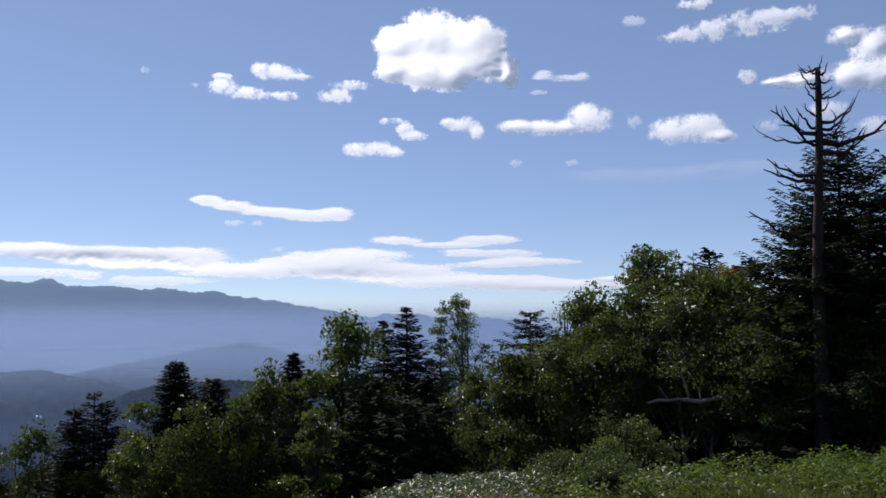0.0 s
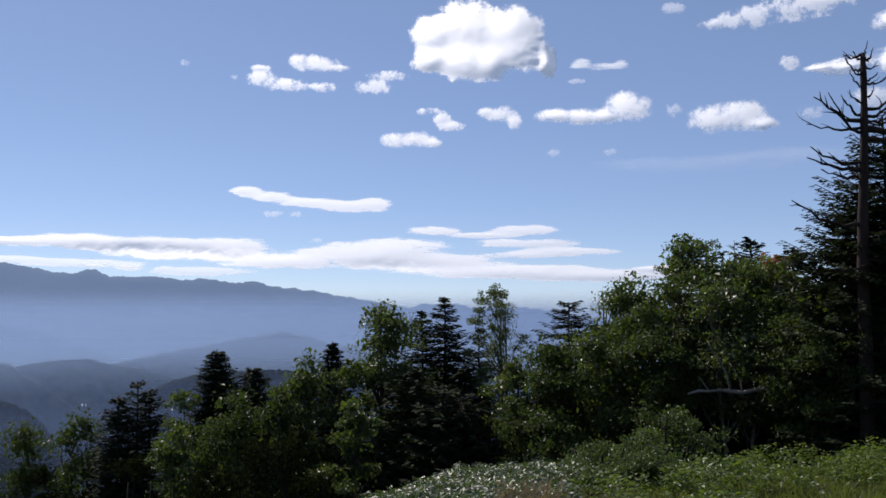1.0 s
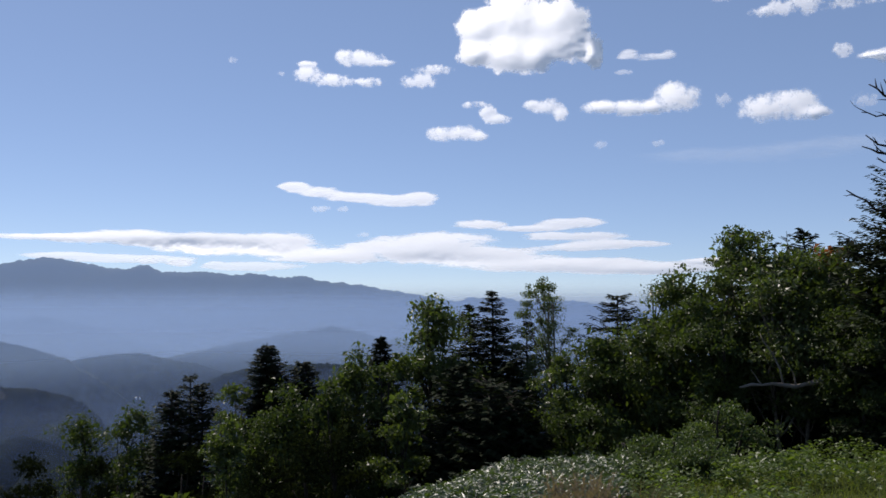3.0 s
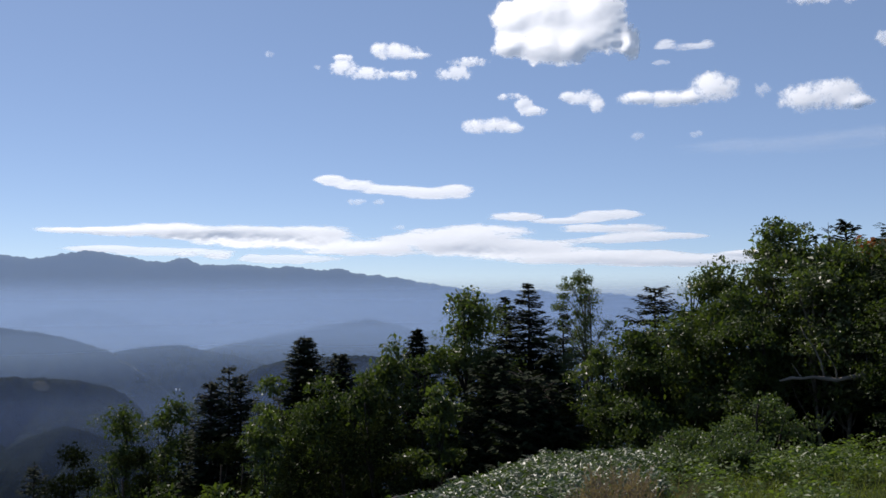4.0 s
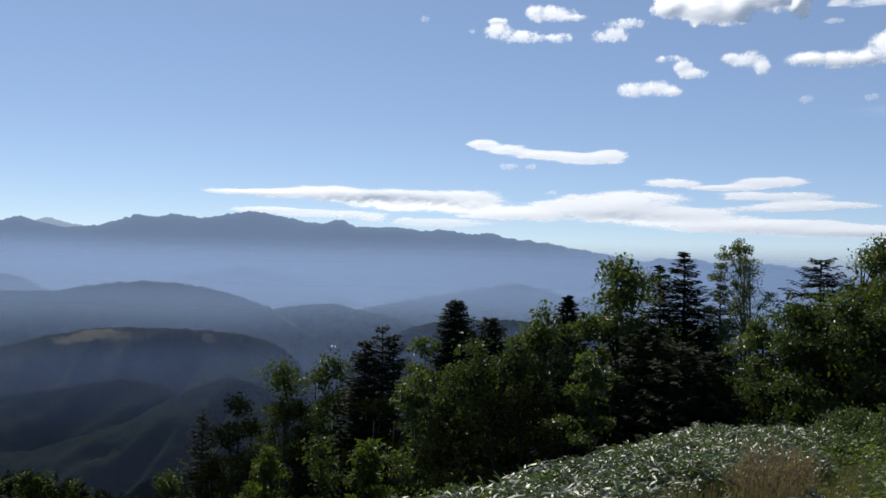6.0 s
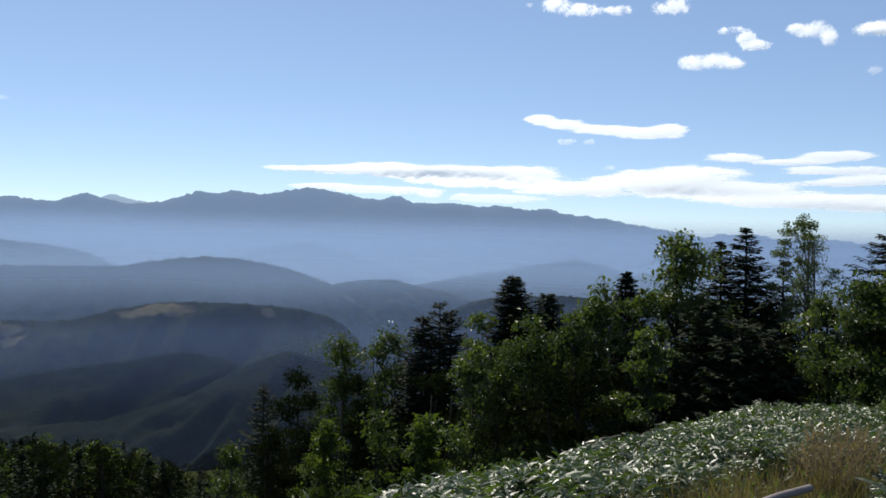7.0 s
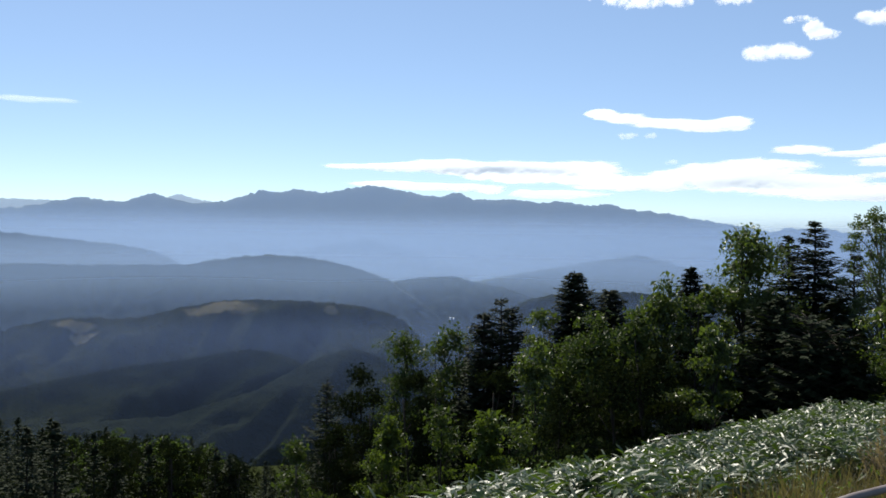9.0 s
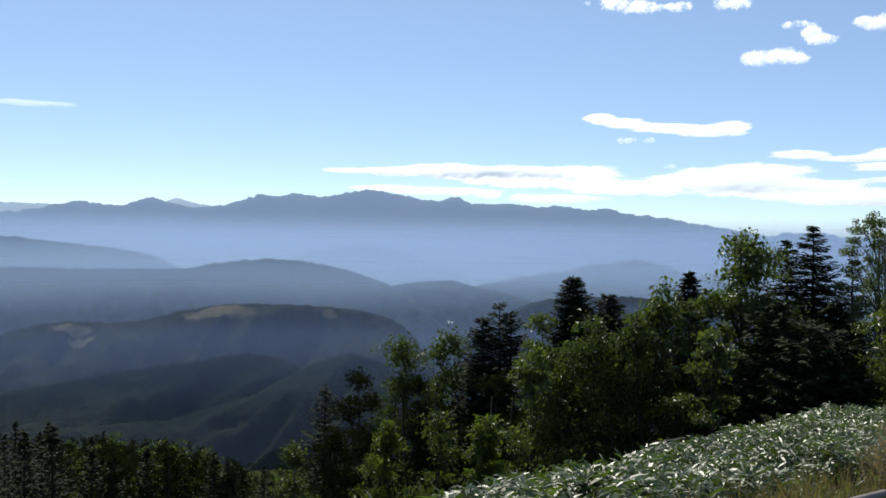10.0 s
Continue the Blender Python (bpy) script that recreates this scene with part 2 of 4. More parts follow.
def ground_z(x, y):
    """Height of the ground: a mountain shoulder that tips off ahead and to the left into the valley."""
    cx, cy = max(-25.0, min(25.0, x)), max(-10.0, min(28.0, y))
    z = 0.0 + 0.045 * cx - 0.105 * cy
    edge = min(-3.3 + 0.10 * max(0.0, min(y, 30.0)), -4.45 + 0.155 * max(0.0, y))
    u = softplus(edge - x, 0.5) + 0.8 * softplus(y - 22.8, 0.8)
    z -= 14.0 * (1 - math.exp(-u / 18.0)) + 0.13 * u
    r = math.hypot(x, y)
    z -= 0.14 * softplus(r - 260.0, 30.0) if r < 1700 else 0.14 * 1440
    z = max(z, -330.0)
    if r < 200:
        z += 0.10 * noise.noise((x * 0.35, y * 0.35, 3.0)) + 0.03 * noise.noise((x * 1.7, y * 1.7, 8.0))
    else:
        z += 10 * noise.noise((x * 0.006, y * 0.006, 3.0))
    return z


# ---- ground, one sheet out to the horizon ----


def build_ground():
    g = Geo()
    radii = [0.4 * 1.075 ** i for i in range(132)]
    radii = [r for r in radii if r < 4900] + [4900]
    az = [a * 2.0 for a in range(180)]
    verts, faces = [(0, 0, ground_z(0, 0))], []
    for r in radii:
        for a in az:
            x, y = -r * math.sin(radians(a)), r * math.cos(radians(a))
            verts.append((x, y, ground_z(x, y)))
    n = len(az)
    for k in range(n):
        faces.append((0, 1 + (k + 1) % n, 1 + k))
    for i in range(len(radii) - 1):
        for k in range(n):
            j = (k + 1) % n
            faces.append((1 + i * n + k, 1 + i * n + j, 1 + (i + 1) * n + j, 1 + (i + 1) * n + k))
    g.add(verts, faces)
    ob = part("ground", g, M_SOIL, smooth=True)
    tagged(ob, "mossy mountain slope falling away into a wooded valley", "ground", kind="structure")


build_ground()

# ---- mountains and hills ----


def crest_el(a, far, crest, rough, seed):
    """Elevation of a crest at azimuth a, seen from the eye: the (az, el) points, smoothed a little, with small peaks and saddles."""
    azs, els = [c[0] for c in crest], [c[1] for c in crest]
    el = 0.25 * (float(np.interp(a - 0.2, azs, els)) + float(np.interp(a + 0.2, azs, els))) + 0.5 * float(np.interp(a, azs, els))
    el += 0.085 * rough * noise.fractal((a * 4.0, seed, 4.0), 0.6, 2.2, 5)
    return el + math.degrees(rough * (0.0019 if far > 3300 else 0.0017) * noise.fractal((a * 1.6, seed, 0.0), 0.8, 2.1, 7))


def ridge(name, label, category, far, crest, mat, front, back, base, rough=1.0, seed=0, step=0.18, rows=28):
    """A range of hills far metres away whose crest runs through the given (az, el); front and back: depth of its slopes; base: height of its foot."""
    crest = sorted(crest)
    g = Geo()
    n = int((crest[-1][0] - crest[0][0]) / step) + 1
    verts, faces = [], []
    for i in range(n):
        a = crest[0][0] + i * step
        top = EYE.z + far * math.tan(radians(crest_el(a, far, crest, rough, seed)))
        for k in range(rows):
            s = k / (rows - 1) * 1.5 - 1.0          # -1 foot in front, 0 crest, 0.5 behind
            r = far + (s * front if s < 0 else s * 2 * back)
            drop = abs(s) if s < 0 else s * 2
            h = top + (base - top) * drop ** 1.12
            if 0 < drop and s < 0:
                q = min(1.5, noise.ridged_multi_fractal((a * 0.22 - 2.2 * drop, drop * 0.7 + 0.05 * a, seed * 3.1), 1.3, 2.1, 4, 1.0, 2.0))
                h = min(h + (q - 1.1) * 0.27 * abs(top - base) * rough * min(1.0, drop * 4) * (1 - 0.6 * drop), top - 0.25 * (top - h))
                if far < 1500:
                    x, y = r * math.sin(radians(a)), r * math.cos(radians(a))
                    rib = noise.ridged_multi_fractal((x * 0.010 + y * 0.004 + 0.4 * noise.noise((x * 0.006, y * 0.006, 1.0)), y * 0.0022 - x * 0.001, seed), 0.9, 2.2, 4, 1.0, 2.0)
                    h += min(1.0, drop * 5) * ((13.0 if far < 1050 else 9.0) * (min(rib, 2.0) - 1.0) + 7.0 * noise.fractal((x * 0.013, y * 0.009, seed), 0.9, 2.1, 4) + 3.0 * noise.noise((x * 0.06, y * 0.05, seed)))
            verts.append((-r * math.sin(radians(a)), r * math.cos(radians(a)), h))
        if i:
            o = (i - 1) * rows
            faces += [(o + k, o + k + 1, o + rows + k + 1, o + rows + k) for k in range(rows - 1)]
    g.add(verts, faces)
    ob = part(name, g, mat, smooth=True)
    return tagged(ob, label, category)


# near hills and plateau: forest colour darkened for canopy shade; farther hills paler
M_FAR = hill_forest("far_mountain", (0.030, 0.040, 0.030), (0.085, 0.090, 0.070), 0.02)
M_PALE_HILL = hill_forest("pale_wooded_hill", (0.012, 0.019, 0.014), (0.080, 0.090, 0.062), 0.03)
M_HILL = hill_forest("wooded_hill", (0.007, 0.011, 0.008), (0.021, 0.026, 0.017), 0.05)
PEAKS = [(62, 1.5), (52, 1.6), (49.4, 1.73), (46.5, 1.68), (45.0, 1.4), (42.5, 1.5), (40.6, 1.95), (39.9, 2.25), (38.7, 1.9), (37, 1.75), (34, 1.6)]
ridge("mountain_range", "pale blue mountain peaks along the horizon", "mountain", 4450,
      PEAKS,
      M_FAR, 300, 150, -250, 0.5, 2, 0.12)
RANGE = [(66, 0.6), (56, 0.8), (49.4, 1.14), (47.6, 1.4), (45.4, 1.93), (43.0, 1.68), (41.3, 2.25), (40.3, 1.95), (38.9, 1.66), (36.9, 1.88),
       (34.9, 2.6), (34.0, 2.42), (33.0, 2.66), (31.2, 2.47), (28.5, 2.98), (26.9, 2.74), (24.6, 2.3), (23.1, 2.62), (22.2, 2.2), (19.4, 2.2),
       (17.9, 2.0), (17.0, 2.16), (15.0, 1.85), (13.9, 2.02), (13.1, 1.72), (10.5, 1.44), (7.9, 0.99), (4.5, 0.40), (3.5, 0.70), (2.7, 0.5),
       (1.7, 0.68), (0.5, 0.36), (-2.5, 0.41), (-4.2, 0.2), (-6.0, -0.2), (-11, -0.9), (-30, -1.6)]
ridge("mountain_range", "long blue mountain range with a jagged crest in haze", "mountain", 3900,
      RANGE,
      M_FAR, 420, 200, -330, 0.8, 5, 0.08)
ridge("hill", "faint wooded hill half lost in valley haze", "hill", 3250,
      [(37, -2.6), (34.4, -1.68), (31.7, -0.81), (28.6, -0.35), (26.1, -0.92), (23.4, -1.93), (21.3, -2.6), (18, -3.4)], M_PALE_HILL, 280, 150, -320, 0.7, 8)
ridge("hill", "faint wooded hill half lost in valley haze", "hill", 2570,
      [(64, 0.1), (52, 0.0), (49.4, -0.09), (46.4, -0.44), (43.4, -0.74), (41.2, -1.12), (40, -1.75), (38.7, -2.3), (36, -3.2)], M_PALE_HILL, 110, 150, -320, 0.7, 11)
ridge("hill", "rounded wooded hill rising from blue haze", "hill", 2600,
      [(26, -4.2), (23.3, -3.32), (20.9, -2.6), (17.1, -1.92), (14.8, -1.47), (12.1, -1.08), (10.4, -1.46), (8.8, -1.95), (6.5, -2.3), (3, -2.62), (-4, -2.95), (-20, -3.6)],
      M_PALE_HILL, 150, 150, -320, 0.7, 14)
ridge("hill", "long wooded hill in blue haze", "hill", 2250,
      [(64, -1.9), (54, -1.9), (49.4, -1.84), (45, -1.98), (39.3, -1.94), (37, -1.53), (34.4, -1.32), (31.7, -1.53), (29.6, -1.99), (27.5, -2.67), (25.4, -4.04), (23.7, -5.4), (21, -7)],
      M_PALE_HILL, 132, 150, -320, 0.8, 17)
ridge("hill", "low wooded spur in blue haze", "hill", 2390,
      [(31, -5.5), (28.9, -4.06), (26.8, -2.84), (25.4, -2.65), (23.4, -2.49), (21.6, -2.95), (19.9, -3.27), (18.1, -3.93), (15, -5), (10, -6.5)], M_PALE_HILL, 200, 120, -320, 0.8, 20)
ridge("hill", "dark wooded hill above the valley", "hill", 1650,
      [(25, -8), (22, -6), (20.5, -5.01), (19.2, -4.12), (17.8, -3.65), (15.4, -3.4), (13, -3.31), (11.4, -3.38), (7.8, -3.96), (-0.5, -5), (-20, -7)], M_HILL, 142, 120, -320, 0.8, 23)
M_PLATEAU = hill_forest("wooded_plateau", (0.006, 0.010, 0.008), (0.029, 0.034, 0.021), 0.06,
                        [(at(37.3, 0, 1375).x, at(37.3, 0, 1375).y, 64, 22), (at(45.5, 0, 1381).x, at(45.5, 0, 1381).y, 34, 12), (at(45.0, 0, 1362).x, at(45.0, 0, 1362).y, 24, 9), (at(30.8, 0, 1384).x, at(30.8, 0, 1384).y, 14, 10)])
ridge("hill", "wooded plateau hill with open straw-coloured meadows on top", "hill", 1400,
      [(66, -6.5), (56, -6), (49.3, -5.53), (47.6, -5.12), (45.5, -4.94), (43.4, -5.05), (41.8, -5.01), (40.3, -4.57), (37.3, -4.06), (35.4, -4.0), (32, -4.11), (28.9, -4.34),
       (27.2, -4.74), (26.1, -5.42), (25.4, -6.11), (24.7, -7.47), (23.5, -9.5)], M_PLATEAU, 360, 160, -320, 1.0, 26, 0.13, 72)
ridge("hill", "dark wooded spur below the plateau", "hill", 1000,
      [(66, -10.5), (56, -10), (49.3, -8.88), (43.4, -7.9), (38.6, -7.39), (35.7, -6.94), (33.6, -7.3), (32.6, -7.81), (31.6, -9.17), (30, -11)], M_HILL, 170, 90, -215, 0.8, 29, 0.14, 60)
ridge("hill", "dark wooded spur in the near valley", "hill", 900,
      [(66, -12), (56, -11.6), (49.3, -11.02), (40.2, -10.77), (35.3, -9.45), (31.6, -7.48), (29.5, -6.88), (27.5, -7.49), (26.1, -8.85), (23.3, -10.18), (15, -12), (0, -14)],
      M_HILL, 150, 80, -240, 0.6, 32, 0.14, 60)

# ---- tinted sheets for the haze over the valley ----


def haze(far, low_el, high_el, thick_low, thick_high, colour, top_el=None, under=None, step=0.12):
    """An upright tinted sheet that stands in for hazy air; under: (az, el) of the crest below which it lies."""
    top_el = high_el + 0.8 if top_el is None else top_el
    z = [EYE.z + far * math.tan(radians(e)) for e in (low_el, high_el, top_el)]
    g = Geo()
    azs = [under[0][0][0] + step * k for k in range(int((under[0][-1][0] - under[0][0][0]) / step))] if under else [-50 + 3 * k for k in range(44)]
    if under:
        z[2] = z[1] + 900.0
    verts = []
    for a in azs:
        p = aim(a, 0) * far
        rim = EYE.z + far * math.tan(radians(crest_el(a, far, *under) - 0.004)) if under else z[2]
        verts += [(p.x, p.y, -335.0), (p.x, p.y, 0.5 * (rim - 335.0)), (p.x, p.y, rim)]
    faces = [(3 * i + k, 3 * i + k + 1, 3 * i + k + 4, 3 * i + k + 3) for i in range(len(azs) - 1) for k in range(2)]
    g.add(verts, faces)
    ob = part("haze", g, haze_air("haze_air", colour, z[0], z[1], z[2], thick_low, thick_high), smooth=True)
    tagged(ob, "upright tinted sheet standing in for blue valley haze", "haze", kind="structure")


# sheet tints that carry the haze colour, bluer near and paler far
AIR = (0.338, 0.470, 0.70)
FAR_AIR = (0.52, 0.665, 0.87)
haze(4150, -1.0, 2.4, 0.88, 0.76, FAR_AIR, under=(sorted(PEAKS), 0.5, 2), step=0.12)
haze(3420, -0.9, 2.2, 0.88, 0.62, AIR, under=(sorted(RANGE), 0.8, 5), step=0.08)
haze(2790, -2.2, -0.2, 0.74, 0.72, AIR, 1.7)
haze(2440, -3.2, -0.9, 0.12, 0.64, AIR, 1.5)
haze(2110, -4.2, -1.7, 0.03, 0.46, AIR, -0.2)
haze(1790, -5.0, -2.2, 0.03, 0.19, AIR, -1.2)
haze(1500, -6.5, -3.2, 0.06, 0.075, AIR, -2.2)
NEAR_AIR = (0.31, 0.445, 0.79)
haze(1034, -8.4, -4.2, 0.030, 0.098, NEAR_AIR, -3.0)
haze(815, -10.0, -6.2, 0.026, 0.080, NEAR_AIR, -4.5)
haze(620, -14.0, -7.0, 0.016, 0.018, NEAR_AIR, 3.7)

# ---- clouds ----


def cloud(label, cover, lobes, far=4790.0, edge=None, torn=1.0, folds=()):
    """A cloud of rounded lobes (az, el, half width, half height in degrees): a bowl of vapour, lit through from the far side, with ragged thin edges; folds: hollows (az, el, half width, half height, depth in degrees) in its far side, turned from the sun."""
    flat = max(l[2] / l[3] for l in lobes) > 4.2
    edge = edge or (0.6 if flat else 0.9)
    a0, a1 = min(l[0] - 1.6 * l[2] for l in lobes), max(l[0] + 1.6 * l[2] for l in lobes)
    e0, e1 = min(l[1] - 1.7 * l[3] for l in lobes), max(l[1] + 1.7 * l[3] for l in lobes)
    step = max(0.05, min(0.10, min(l[3] for l in lobes) / 4))
    na, ne = int((a1 - a0) / step) + 2, int((e1 - e0) / step) + 2
    size = max(l[3] for l in lobes)
    side = far * math.tan(radians(1.0))
    index, verts, dens, faces = {}, [], [], []
    for i in range(na):
        for j in range(ne):
            a, e = a0 + i * step, e0 + j * step
            each = [1.0 - 0.8 * ((a - la) / w) ** 2 - 0.8 * ((e - le) / h) ** 2 for la, le, w, h in lobes]
            f = 0.32 * math.log(sum(math.exp(max(-20.0, v / 0.32)) for v in each)) - 0.06
            if f > -1.0:
                index[i, j] = len(verts)
                q = 0.8 / max(size, 0.3)
                billow = noise.fractal((a * q, e * q * 1.5, a0), 0.9, 2.1, 3)
                bulge = (0.10 if flat else 0.16 + 0.32 * min(1.0, size / 1.4) ** 2) * size * side * max(f + 0.10 * billow * min(1.0, max(f, 0.0) * 2), 0.0) ** 1.7
                for fa, fe, fw, fh, deep in folds:
                    bulge -= deep * side * math.exp(-((a - fa) / fw) ** 2 - ((e - fe) / fh) ** 2) * (1.0 + 0.5 * billow)
                verts.append(EYE + aim(a, e - 0.07) * (far + bulge))
                dens.append(min(f, 0.9) + 0.06)
    for (i, j), k in index.items():
        quad = [index.get(q) for q in ((i, j), (i + 1, j), (i + 1, j + 1), (i, j + 1))]
        if None not in quad:
            faces.append(tuple(quad))
    g = Geo()
    g.add([tuple(v) for v in verts], faces)
    me = g.mesh("cloud", M_STREAK if flat else M_CUMULUS, smooth=True)
    for key, values in (("vapour", dens), ("cover", np.full(len(dens), cover)), ("edge", np.full(len(dens), edge)), ("torn", np.full(len(dens), torn))):
        me.attributes.new(key, "FLOAT", "POINT").data.foreach_set("value", np.array(values, np.float32))
    tagged(new("cloud", me), label, "cloud", "clouds in the sky")


cloud("large white cumulus cloud with a grey shaded flank", 1.0, [(3.05, 17.05, 1.45, 1.15), (0.98, 17.54, 2.0, 1.45), (-1.86, 17.2, 1.8, 1.40), (3.3, 15.5, 1.15, 0.75), (1.0, 15.54, 1.9, 1.25), (-2.5, 15.95, 1.7, 1.1), (-4.0, 15.2, 0.6, 0.85), (-0.6, 15.3, 1.0, 0.9)], edge=0.5, torn=0.75, folds=[(-5.3, 14.2, 3.0, 2.7, 1.9)])
cloud("small white cumulus cloud with two humps", 0.9, [(5.45, 10.74, 0.84, 0.49), (3.98, 10.83, 0.98, 0.49), (3.07, 10.57, 0.63, 0.28)])
cloud("small torn white cloud", 0.8, [(3.36, 12.48, 0.77, 0.25), (2.55, 12.01, 0.53, 0.49), (1.95, 11.57, 0.7, 0.28)], edge=0.95, torn=1.7)
cloud("small white cumulus cloud", 0.85, [(-0.16, 12.4, 0.53, 0.28), (-1.15, 12.3, 0.91, 0.49), (-1.96, 11.78, 0.53, 0.42)])
cloud("long white cumulus cloud with a rounded end", 0.95, [(-4.48, 12.13, 1.33, 0.39), (-6.23, 12.03, 1.67, 0.49), (-8.9, 12.5, 1.44, 0.87), (-7.44, 11.97, 1.04, 0.42)])
cloud("white flat-based cumulus cloud", 0.95, [(-13.89, 11.57, 1.53, 0.79), (-15.54, 11.68, 1.5, 0.85), (-16.66, 11.1, 0.91, 0.4)])
cloud("thin torn white cloud", 0.7, [(-6.08, 15.17, 0.59, 0.35), (-7.47, 14.93, 1.38, 0.21), (-8.44, 15.0, 0.48, 0.24)], edge=0.95, torn=1.7)
cloud("tiny faint cloud wisp", 0.33, [(-5.96, 14.13, 0.52, 0.14)], edge=1.0, torn=2.4)
cloud("broken white cloud patch", 0.75, [(-16.31, 17.21, 1.88, 0.61), (-18.58, 17.45, 1.97, 0.67), (-20.64, 17.62, 1.49, 0.4), (-14.06, 16.96, 0.8, 0.31), (-15.29, 18.69, 1.12, 0.31)], edge=0.95, torn=1.7)
cloud("small faint cloud puff", 0.39, [(-11.71, 17.98, 0.61, 0.34)], edge=1.0, torn=2.4)
cloud("tall white cloud bank with soft edges", 0.9, [(-23.8, 16.15, 1.13, 0.58), (-25.19, 15.44, 1.22, 0.96), (-24.08, 14.03, 1.35, 0.97), (-25.42, 13.89, 1.27, 1.15), (-21.31, 13.92, 1.59, 0.49), (-19.94, 13.98, 0.87, 0.26), (-26.93, 14.32, 1.41, 1.57)])
cloud("small white cloud puff", 0.7, [(-18.19, 14.44, 0.64, 0.4)], edge=0.9, torn=1.8)
cloud("faint white cloud behind a bare tree", 0.7, [(-22.53, 12.14, 1.26, 0.59)])
cloud("small faint white cloud puff", 0.36, [(-19.22, 11.46, 0.69, 0.4)], edge=1.0, torn=2.4)
cloud("soft white cloud with thin edges", 0.6, [(-25.09, 10.98, 1.04, 0.64)])
cloud("small faint white cloud puff", 0.36, [(-11.62, 12.17, 0.51, 0.41)], edge=1.0, torn=2.4)
cloud("torn white cloud with a ragged edge", 0.8, [(13.62, 14.19, 0.87, 0.48), (12.1, 13.85, 1.21, 0.38), (9.88, 13.82, 0.89, 0.28), (13.73, 14.78, 0.6, 0.17)], edge=0.95, torn=1.7)
cloud("small white cloud with a ragged edge", 0.85, [(10.25, 15.2, 1.43, 0.49), (11.45, 15.24, 0.54, 0.45), (9.04, 14.99, 0.83, 0.21)])
cloud("small torn white cloud", 0.75, [(6.77, 13.89, 1.11, 0.45), (5.9, 14.59, 1.12, 0.28)], edge=0.95, torn=1.7)
cloud("tiny faint cloud puff", 0.33, [(18.23, 14.91, 0.35, 0.23)], edge=1.0, torn=2.4)
cloud("tiny faint cloud puff", 0.33, [(15.35, 14.18, 0.3, 0.17)], edge=1.0, torn=2.4)
cloud("long thin white cloud bent like a feather", 0.9, [(14.47, 7.49, 0.89, 0.31), (12.97, 7.14, 1.41, 0.34), (10.96, 6.85, 1.83, 0.31), (8.58, 6.7, 2.14, 0.38), (6.79, 6.8, 1.11, 0.42)])
cloud("tiny white cloud puff", 0.39, [(12.79, 6.16, 0.6, 0.21)], edge=0.8, torn=2.0)
cloud("tiny white cloud puff", 0.36, [(11.55, 6.16, 0.37, 0.17)], edge=0.8, torn=2.0)
cloud("tiny faint cloud puff", 0.29, [(10.25, 4.55, 0.41, 0.14)], edge=1.0, torn=2.4)
cloud("thin veil of high cloud", 0.15, [(-13.51, 9.01, 7.0, 0.55), (-18.06, 9.15, 4.0, 0.6)], edge=1.4)
cloud("tiny faint cloud streak", 0.33, [(-18.59, 4.92, 0.88, 0.17)], edge=1.0, torn=2.4)
cloud("tiny faint cloud wisp", 0.29, [(-4.37, 9.91, 0.38, 0.28)], edge=1.0, torn=2.4)
cloud("tiny faint cloud wisp", 0.26, [(-7.77, 9.86, 0.48, 0.17)], edge=1.0, torn=2.4)
cloud("long layered white cloud bank over the mountain range", 0.95, [(28.1, 4.17, 3.02, 0.22), (23.28, 4.19, 4.47, 0.45), (18.4, 3.97, 4.44, 0.63), (15.21, 3.91, 2.03, 0.75), (12.24, 3.29, 3.7, 0.48), (7.85, 3.68, 3.97, 0.73), (5.11, 4.05, 2.93, 0.67), (3.37, 3.2, 4.38, 0.67), (-2.19, 2.66, 5.8, 0.46), (-7.36, 2.41, 5.02, 0.35), (-10.75, 2.76, 2.38, 0.21)], folds=[(20.0, 3.72, 5.5, 0.48, 0.27), (5.0, 3.0, 3.0, 0.38, 0.14)])
cloud("flat white cloud streak", 0.95, [(3.04, 5.18, 1.83, 0.32)])
cloud("flat white cloud streak", 0.9, [(-2.54, 5.19, 2.25, 0.32), (-0.1, 4.91, 2.46, 0.18)])
cloud("flat white cloud streak", 0.9, [(-2.89, 4.43, 3.16, 0.28), (-5.13, 3.86, 3.14, 0.25), (-2.54, 3.7, 2.81, 0.21)])
cloud("low white cloud strip with a ragged lower edge", 0.7, [(27.52, 3.14, 2.5, 0.19), (23.83, 3.0, 3.25, 0.26), (21.15, 2.86, 1.04, 0.23)])
cloud("low white cloud strip with a ragged lower edge", 0.65, [(16.79, 2.62, 3.07, 0.27), (19.15, 2.71, 0.63, 0.2)])
cloud("small grey cloud tuft", 0.7, [(23.09, 2.89, 0.78, 0.19)])
cloud("small grey cloud tuft", 0.7, [(21.15, 2.77, 0.86, 0.2)])
cloud("thin faint white cloud streak", 0.32, [(47.97, 7.36, 2.2, 0.19), (46.21, 7.42, 0.9, 0.13)], edge=1.0)

# ---- trees ----


def rnd(a, b):
    return random.uniform(a, b)


def wander(p, d, length, n, bend, up=0.0):
    """A wavering line of n + 1 points from p along d."""
    pts, d = [Vector(p)], Vector(d).normalized()
    for _ in range(n):
        d = (d + Vector((rnd(-bend, bend), rnd(-bend, bend), rnd(-bend, bend) + up))).normalized()
        pts.append(pts[-1] + d * (length / n))
    return pts


